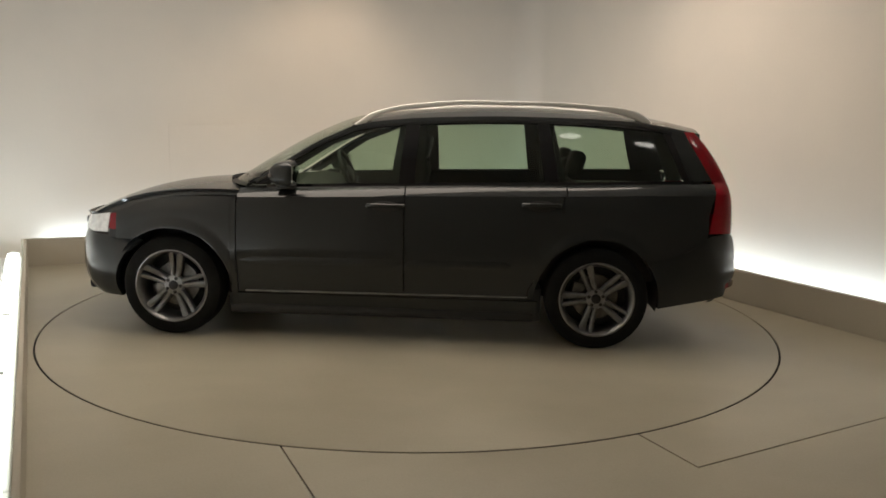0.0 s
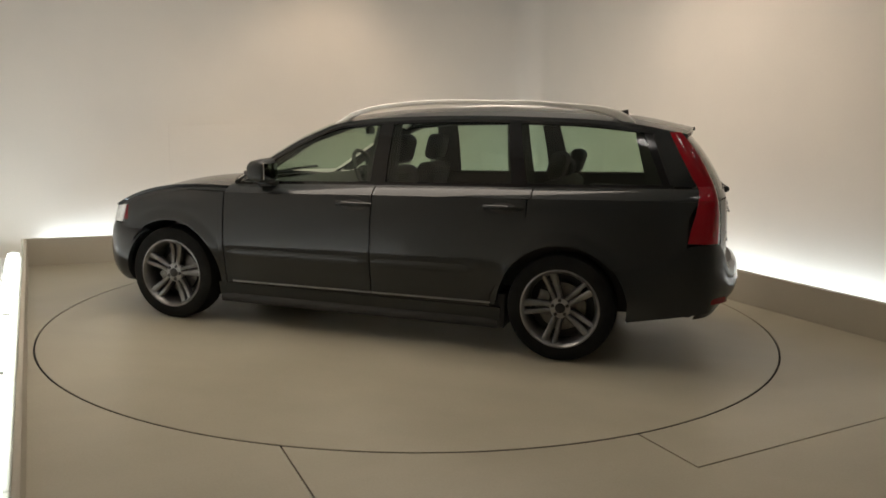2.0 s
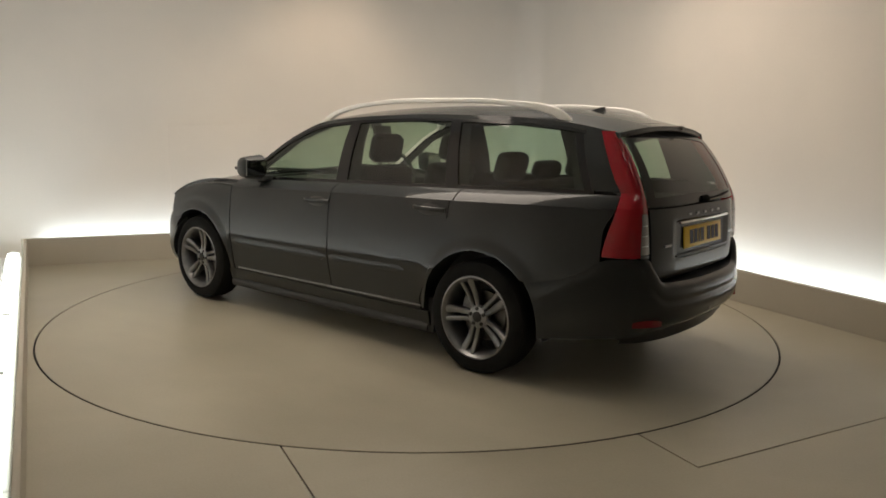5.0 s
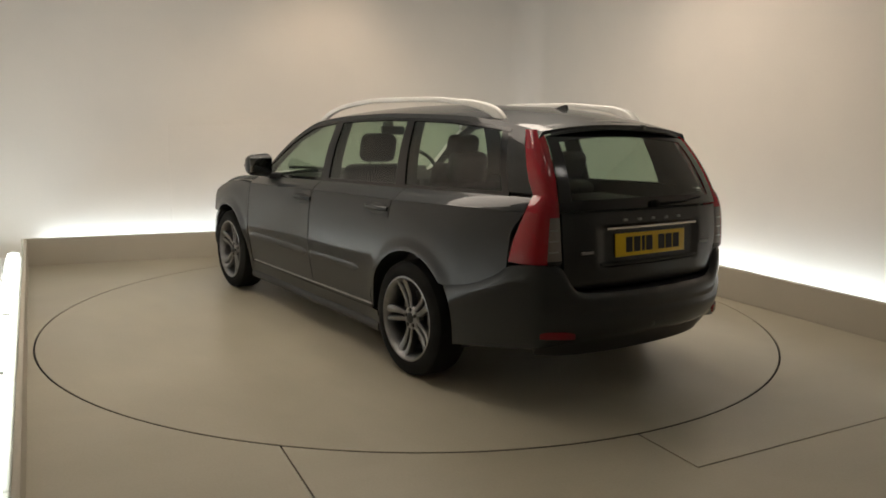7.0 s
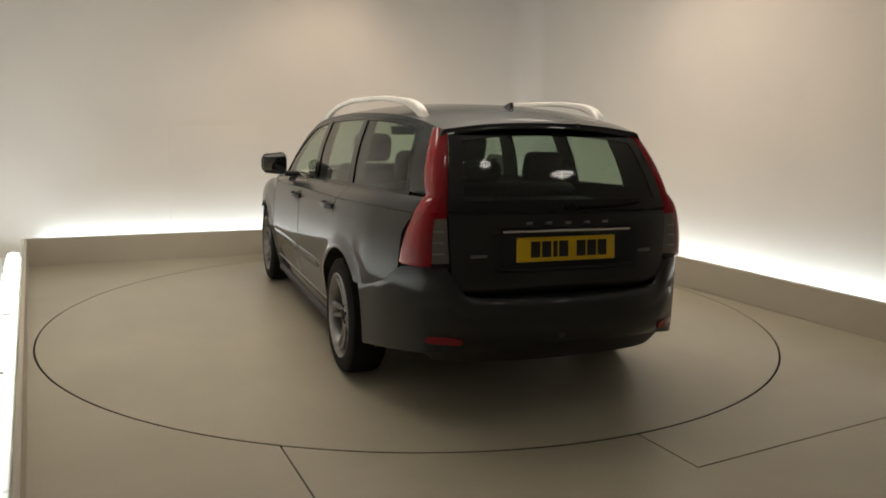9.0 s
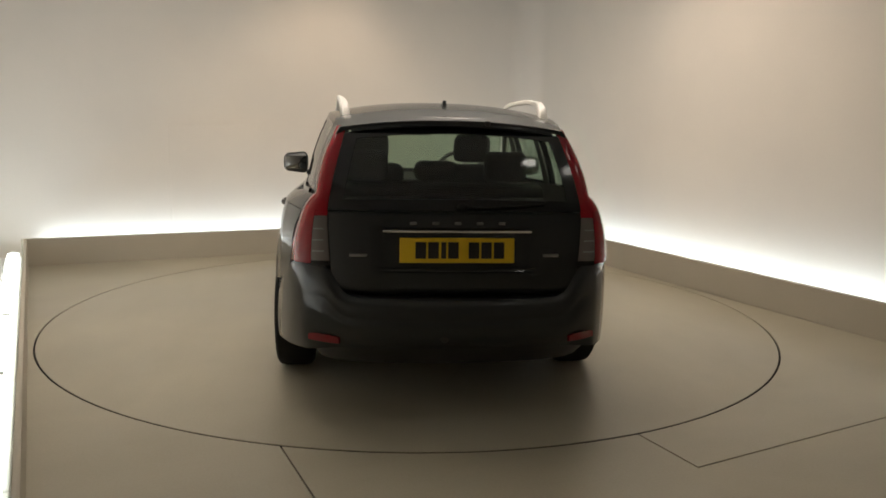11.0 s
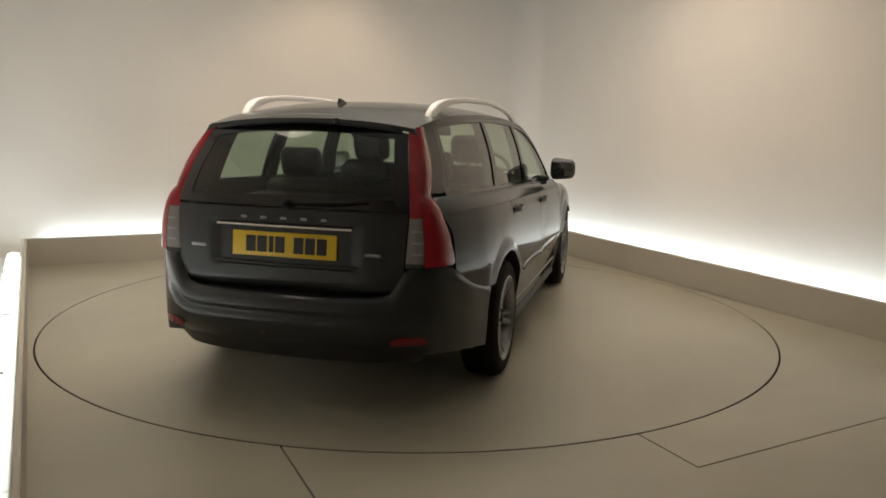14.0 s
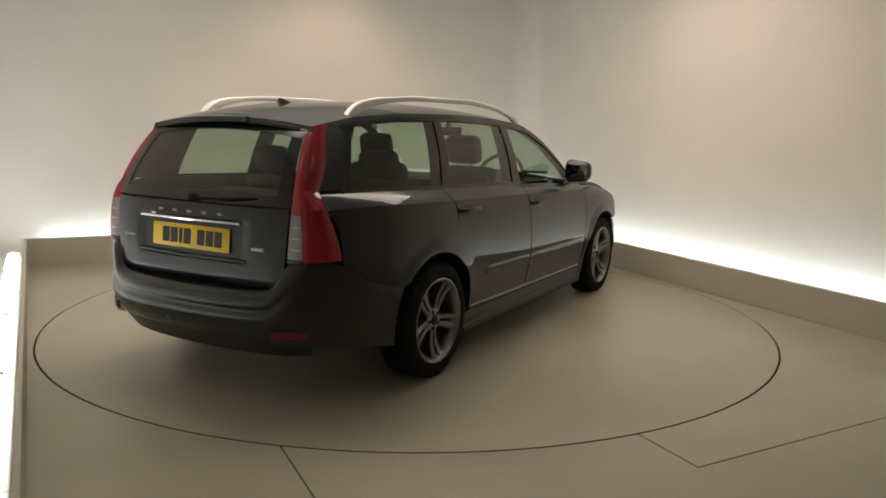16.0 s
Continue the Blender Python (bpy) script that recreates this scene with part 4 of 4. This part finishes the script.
def build_front(car, fender_top):
    prof = curve((0.0, 0.07), (0.1, 0.035), (0.3, 0.008), (0.5, 0.0), (0.75, 0.004), (0.9, 0.014), (1.0, 0.03))

    def bumper(u, v):
        s = 2 * u - 1
        p = FRONT_PLAN(1 - abs(s))
        z1 = curve((0.0, 0.57), (0.4, 0.60), (0.75, 0.625), (0.862, 0.60))(p.y)
        return to_arch(round_end(FRONT_PLAN, s, lerp(0.225, z1, v), prof(v)), AXLE)
    b = panel("front_bumper", bumper, 72, 14, M_PAINT, car, "", 0.03)

    def intake(u, v):
        return round_end(FRONT_PLAN, lerp(-0.34, 0.34, u), lerp(0.29, 0.42, v), -0.003 + 0.01 * abs(2 * u - 1) ** 4)
    panel("air_intake", intake, 16, 4, M_BLACK, b, "black lower air intake", 0.02)
    edge_z = curve((0.0, 0.705), (0.3, 0.707), (0.55, 0.715), (0.70, 0.728), (0.80, 0.743), (0.862, 0.762))

    def band(s0, s1, zlo, zhi, push=0.0):
        def fn(u, v):
            s = lerp(s0, s1, u)
            p = FRONT_PLAN(1 - abs(s))
            z = lerp(zlo(p.y), zhi(p.y), v)
            return round_end(FRONT_PLAN, s, z, 0.02 + 0.25 * max(0, z - 0.60) - push)
        return fn
    low = curve((0.0, 0.575), (0.4, 0.605), (0.75, 0.630), (0.862, 0.605))
    panel("radiator_grille", band(-0.28, 0.28, low, edge_z), 16, 6, M_BLACK, car, "black radiator grille", 0.02)
    for k in range(7):
        s = lerp(-0.24, 0.24, k / 6)
        part("grille_bar", sweep(lambda t: band(s, s, low, edge_z, 0.006)(0, lerp(0.08, 0.92, t)), oval(0.005, 0.005, 6), 4, up=Vector((1, 0, 0))), M_CHROME, bpy.data.objects["radiator_grille"])
    for sgn in (1, -1):
        panel("nose_panel", band(-sgn * 0.285, -sgn * 0.395, low, edge_z), 6, 6, M_PAINT, car)
        lamp = panel("headlamp", band(-sgn * 0.40, -sgn * 0.915, lambda y: low(y) + 0.004 + 0.03 * max(0, (y - 0.78) / 0.08), edge_z, 0.004), 22, 8, M_HEADLAMP, car, "clear headlamp with bright reflector", 0.03)
        panel("side_marker", band(-sgn * 0.918, -sgn * 0.970, lambda y: low(y) + 0.05, lambda y: edge_z(y) - 0.004, 0.003), 4, 4, M_RED_DARK, lamp, "dark red side marker", 0.02)
        panel("lamp_corner", band(-sgn * 0.920, -sgn * 0.999, low, lambda y: edge_z(y) + 0.01), 5, 6, M_PAINT, car)

    # bonnet from windscreen to nose, wing tops beside it
    def top(f, s):
        """s: -1 (left) to 1 across, f: 0 at the windscreen, 1 at the nose."""
        e = band(s, s, low, edge_z)(0, 1)
        w = min(1.0, abs(e.y) / 0.842)
        x0 = lerp(1.16, 0.80, w ** 2.0)
        z0 = lerp(0.948, 0.882, w ** 2.4)
        x = lerp(x0, e.x, f)
        z = z0 - (z0 - e.z) * f ** lerp(2.3, 4.5, w ** 4)
        out = side_y(min(x, 1.668), 0.875) - wing_roll(x) + 0.001
        y = math.copysign(lerp(w * out, abs(e.y), f ** 3), e.y)
        return Vector((x, y, z))
    panel("bonnet", lambda u, v: top(u, lerp(-0.80, 0.80, v)), 30, 40, M_PAINT, car, "", 0.02)
    for sgn in (1, -1):
        panel("wing_top", lambda u, v: top(u, sgn * lerp(0.806, 1.0, v)), 30, 8, M_PAINT, car, "", 0.012)
        pth = path3((1.05, sgn * 0.05, 0.965), (0.98, sgn * 0.30, 0.985), (0.93, sgn * 0.52, 0.995))
        part("wiper", sweep(pth, oval(0.010, 0.010, 8), 12), M_BLACK, car, "black windscreen wiper arm")
    panel("cowl", lambda u, v: Vector((lerp(1.165, 1.06, v) - 0.36 * (lerp(-1, 1, u) ** 2), lerp(-1, 1, u) * 0.76, 0.945 + 0.004 * v - 0.01)), 20, 2, M_BLACK, car, "black plastic cowl", 0.0)


def build_top(car):
    def row(t, u):
        """Across the screen and the roof: t 0 at the cowl, 1 at the rear edge."""
        w = lerp(-1, 1, u)
        x = t
        bow = curve((0.86, 0.25), (0.12, 0.10), (-0.6, 0.0), (-1.95, -0.035))(x)
        crown = curve((0.86, 0.0), (0.4, 0.035), (0.12, 0.052), (-0.5, 0.068), (-1.3, 0.062), (-1.95, 0.040))(x)
        k = 1 - abs(w) ** 2.3
        return Vector((x + bow * k, w * ROOF_Y(x), ROOF_Z(x) + crown * k))
    panel("windscreen", lambda u, v: row(lerp(0.845, 0.125, v), lerp(0.02, 0.98, u)), 20, 18, M_GLASS, car, "tinted windscreen", 0.0)
    panel("roof", lambda u, v: row(lerp(0.122, -1.95, v), u), 28, 40, M_PAINT, car, "", 0.02)
    panel("headliner", lambda u, v: row(lerp(0.05, -1.90, v), lerp(0.06, 0.94, u)) - Vector((0, 0, 0.030)), 14, 20, M_HEADLINER, car, "grey cloth headliner", 0.0)
    # aerial fin
    bm = bmesh.new()
    base = row(-1.50, 0.5)
    pts = [(0.06, 0.0), (0.02, 0.012), (-0.03, 0.026), (-0.048, 0.028), (-0.055, 0.0)]
    vl = [bm.verts.new((base.x + a, 0.010 * (1 - c / 0.08), base.z + c - 0.004)) for a, c in pts]
    vr = [bm.verts.new((base.x + a, -0.010 * (1 - c / 0.08), base.z + c - 0.004)) for a, c in pts]
    bm.faces.new(vl)
    bm.faces.new(vr[::-1])
    for i in range(len(pts)):
        j = (i + 1) % len(pts)
        bm.faces.new((vl[i], vr[i], vr[j], vl[j]))
    part("aerial", bm, M_BLACK, car, "small black roof aerial")


def build_cabin(car):
    bm = bmesh.new()
    add_box(bm, -0.94, 0.93, -0.79, 0.79, 0.17, 0.42, 0.02)
    add_box(bm, 0.90, 2.05, -0.50, 0.50, 0.20, 0.70, 0.02)
    add_box(bm, -2.05, -0.90, -0.50, 0.50, 0.24, 0.62, 0.02)
    add_box(bm, -2.10, -1.70, -0.70, 0.70, 0.33, 0.60, 0.02)
    part("underbody", bm, M_BLACK, car, "dark underbody and cabin floor")
    for sgn in (1, -1):
        panel("door_lining", lambda u, v: Vector((lerp(0.88, -2.0, u), sgn * (min(side_y(lerp(0.88, -2.0, u), 0.5) - 0.07, BELT_Y(lerp(0.88, -2.0, u)) - 0.02)), lerp(0.40, BELT_Z(lerp(0.88, -2.0, u)) + 0.004, v))), 24, 4, M_INNER, car, "black plastic door lining", 0.0)
    # dashboard
    pth = lambda t: Vector((0.70, lerp(-0.74, 0.74, t), 0.84))
    sec = [(-0.22, -0.25), (-0.24, 0.02), (-0.16, 0.10), (0.05, 0.12), (0.30, 0.08), (0.30, -0.25)]
    dash = part("dashboard", sweep(pth, [(-a, b) for a, b in sec], 8), M_INNER, car, "black dashboard")
    bm = bmesh.new()
    ringn, tube = 32, 8
    for i in range(ringn):
        for j in range(tube):
            a, c = 2 * math.pi * i / ringn, 2 * math.pi * j / tube
            r = 0.182 + 0.015 * math.cos(c)
            bm.verts.new((0.015 * math.sin(c), r * math.cos(a), r * math.sin(a)))
    bm.verts.ensure_lookup_table()
    for i in range(ringn):
        for j in range(tube):
            bm.faces.new([bm.verts[k] for k in (i * tube + j, i * tube + (j + 1) % tube, ((i + 1) % ringn) * tube + (j + 1) % tube, ((i + 1) % ringn) * tube + j)])
    add_box(bm, -0.02, 0.03, -0.075, 0.075, -0.07, 0.06, 0.02)
    for a in (0, 180, 270):
        add_box(bm, -0.008, 0.008, 0.05, 0.18, -0.018, 0.018, 0.004, pose(0, 0, 0, a, 0, 0))
    wheel = part("steering_wheel", bm, M_INNER, car, "black steering wheel")
    wheel.matrix_basis = pose(0.42, -0.36, 0.97, 0, 24, 0)
    # inner mirror
    bm = bmesh.new()
    add_box(bm, -0.012, 0.012, -0.115, 0.115, -0.032, 0.032, 0.011)
    mir = part("inner_mirror", bm, M_BLACK, car, "black rear-view mirror")
    mir.matrix_basis = pose(0.24, 0.0, 1.300, 0, 8, 12)
    bm = bmesh.new()
    add_box(bm, 0.0, 0.09, -0.012, 0.012, 0.02, 0.07, 0.006)
    part("mirror_stem", bm, M_BLACK, mir)

    def cushion(x0, x1, y0, y1, z0, z1, r, lean=0.0, piv=(0, 0)):
        b = bmesh.new()
        add_box(b, x0, x1, y0, y1, z0, z1, r, seg=4)
        if lean:
            m = Matrix.Translation((piv[0], 0, piv[1])) @ Matrix.Rotation(radians(lean), 4, "Y") @ Matrix.Translation((-piv[0], 0, -piv[1]))
            for v in b.verts:
                v.co = m @ v.co
        return b
    # front seats
    for y in (0.36, -0.36):
        s = part("front_seat", cushion(0.0, 0.50, y - 0.25, y + 0.25, 0.42, 0.60, 0.06), M_SEAT, car, "black leather front seat")
        part("backrest", cushion(-0.07, 0.07, y - 0.24, y + 0.24, 0.52, 1.09, 0.06, -16, (0.0, 0.55)), M_SEAT, s)
        part("headrest", cushion(-0.05, 0.06, y - 0.13, y + 0.13, 1.105, 1.30, 0.05, -14, (0.0, 0.55)), M_SEAT, s)
        bm = bmesh.new()
        for dy in (-0.05, 0.05):
            add_box(bm, -0.002, 0.010, y + dy - 0.006, y + dy + 0.006, 1.06, 1.14, 0.0, Matrix.Translation((0.0, 0, 0.55)) @ Matrix.Rotation(radians(-14), 4, "Y") @ Matrix.Translation((0.0, 0, -0.55)))
        part("headrest_post", bm, M_CHROME, s)
    # rear bench
    s = part("rear_seat", cushion(-1.02, -0.54, -0.64, 0.64, 0.42, 0.60, 0.06), M_SEAT, car, "black leather rear bench")
    part("backrest", cushion(-1.10, -0.97, -0.64, 0.64, 0.52, 1.04, 0.05, -18, (-1.02, 0.55)), M_SEAT, s)
    for y, top in ((0.40, 1.23), (-0.40, 1.23), (0.0, 1.17)):
        part("headrest", cushion(-1.08, -0.98, y - 0.125, y + 0.125, 1.055, top, 0.045, -17, (-1.02, 0.55)), M_SEAT, s)
    # luggage cover and a paper on the parcel shelf
    bm = bmesh.new()
    add_box(bm, -2.05, -1.30, -0.60, 0.60, 0.93, 0.945, 0.004)
    part("luggage_cover", bm, M_INNER, car, "black roller luggage cover")


def build_car():
    ob = thing("estate_car", "dark grey metallic estate car with silver roof rails", "car")
    tops = build_side(ob, 1)
    build_side(ob, -1)
    build_wheel(ob)
    build_rear(ob)
    build_front(ob, tops)
    build_top(ob)
    build_cabin(ob)
    return ob


car = build_car()

motions()
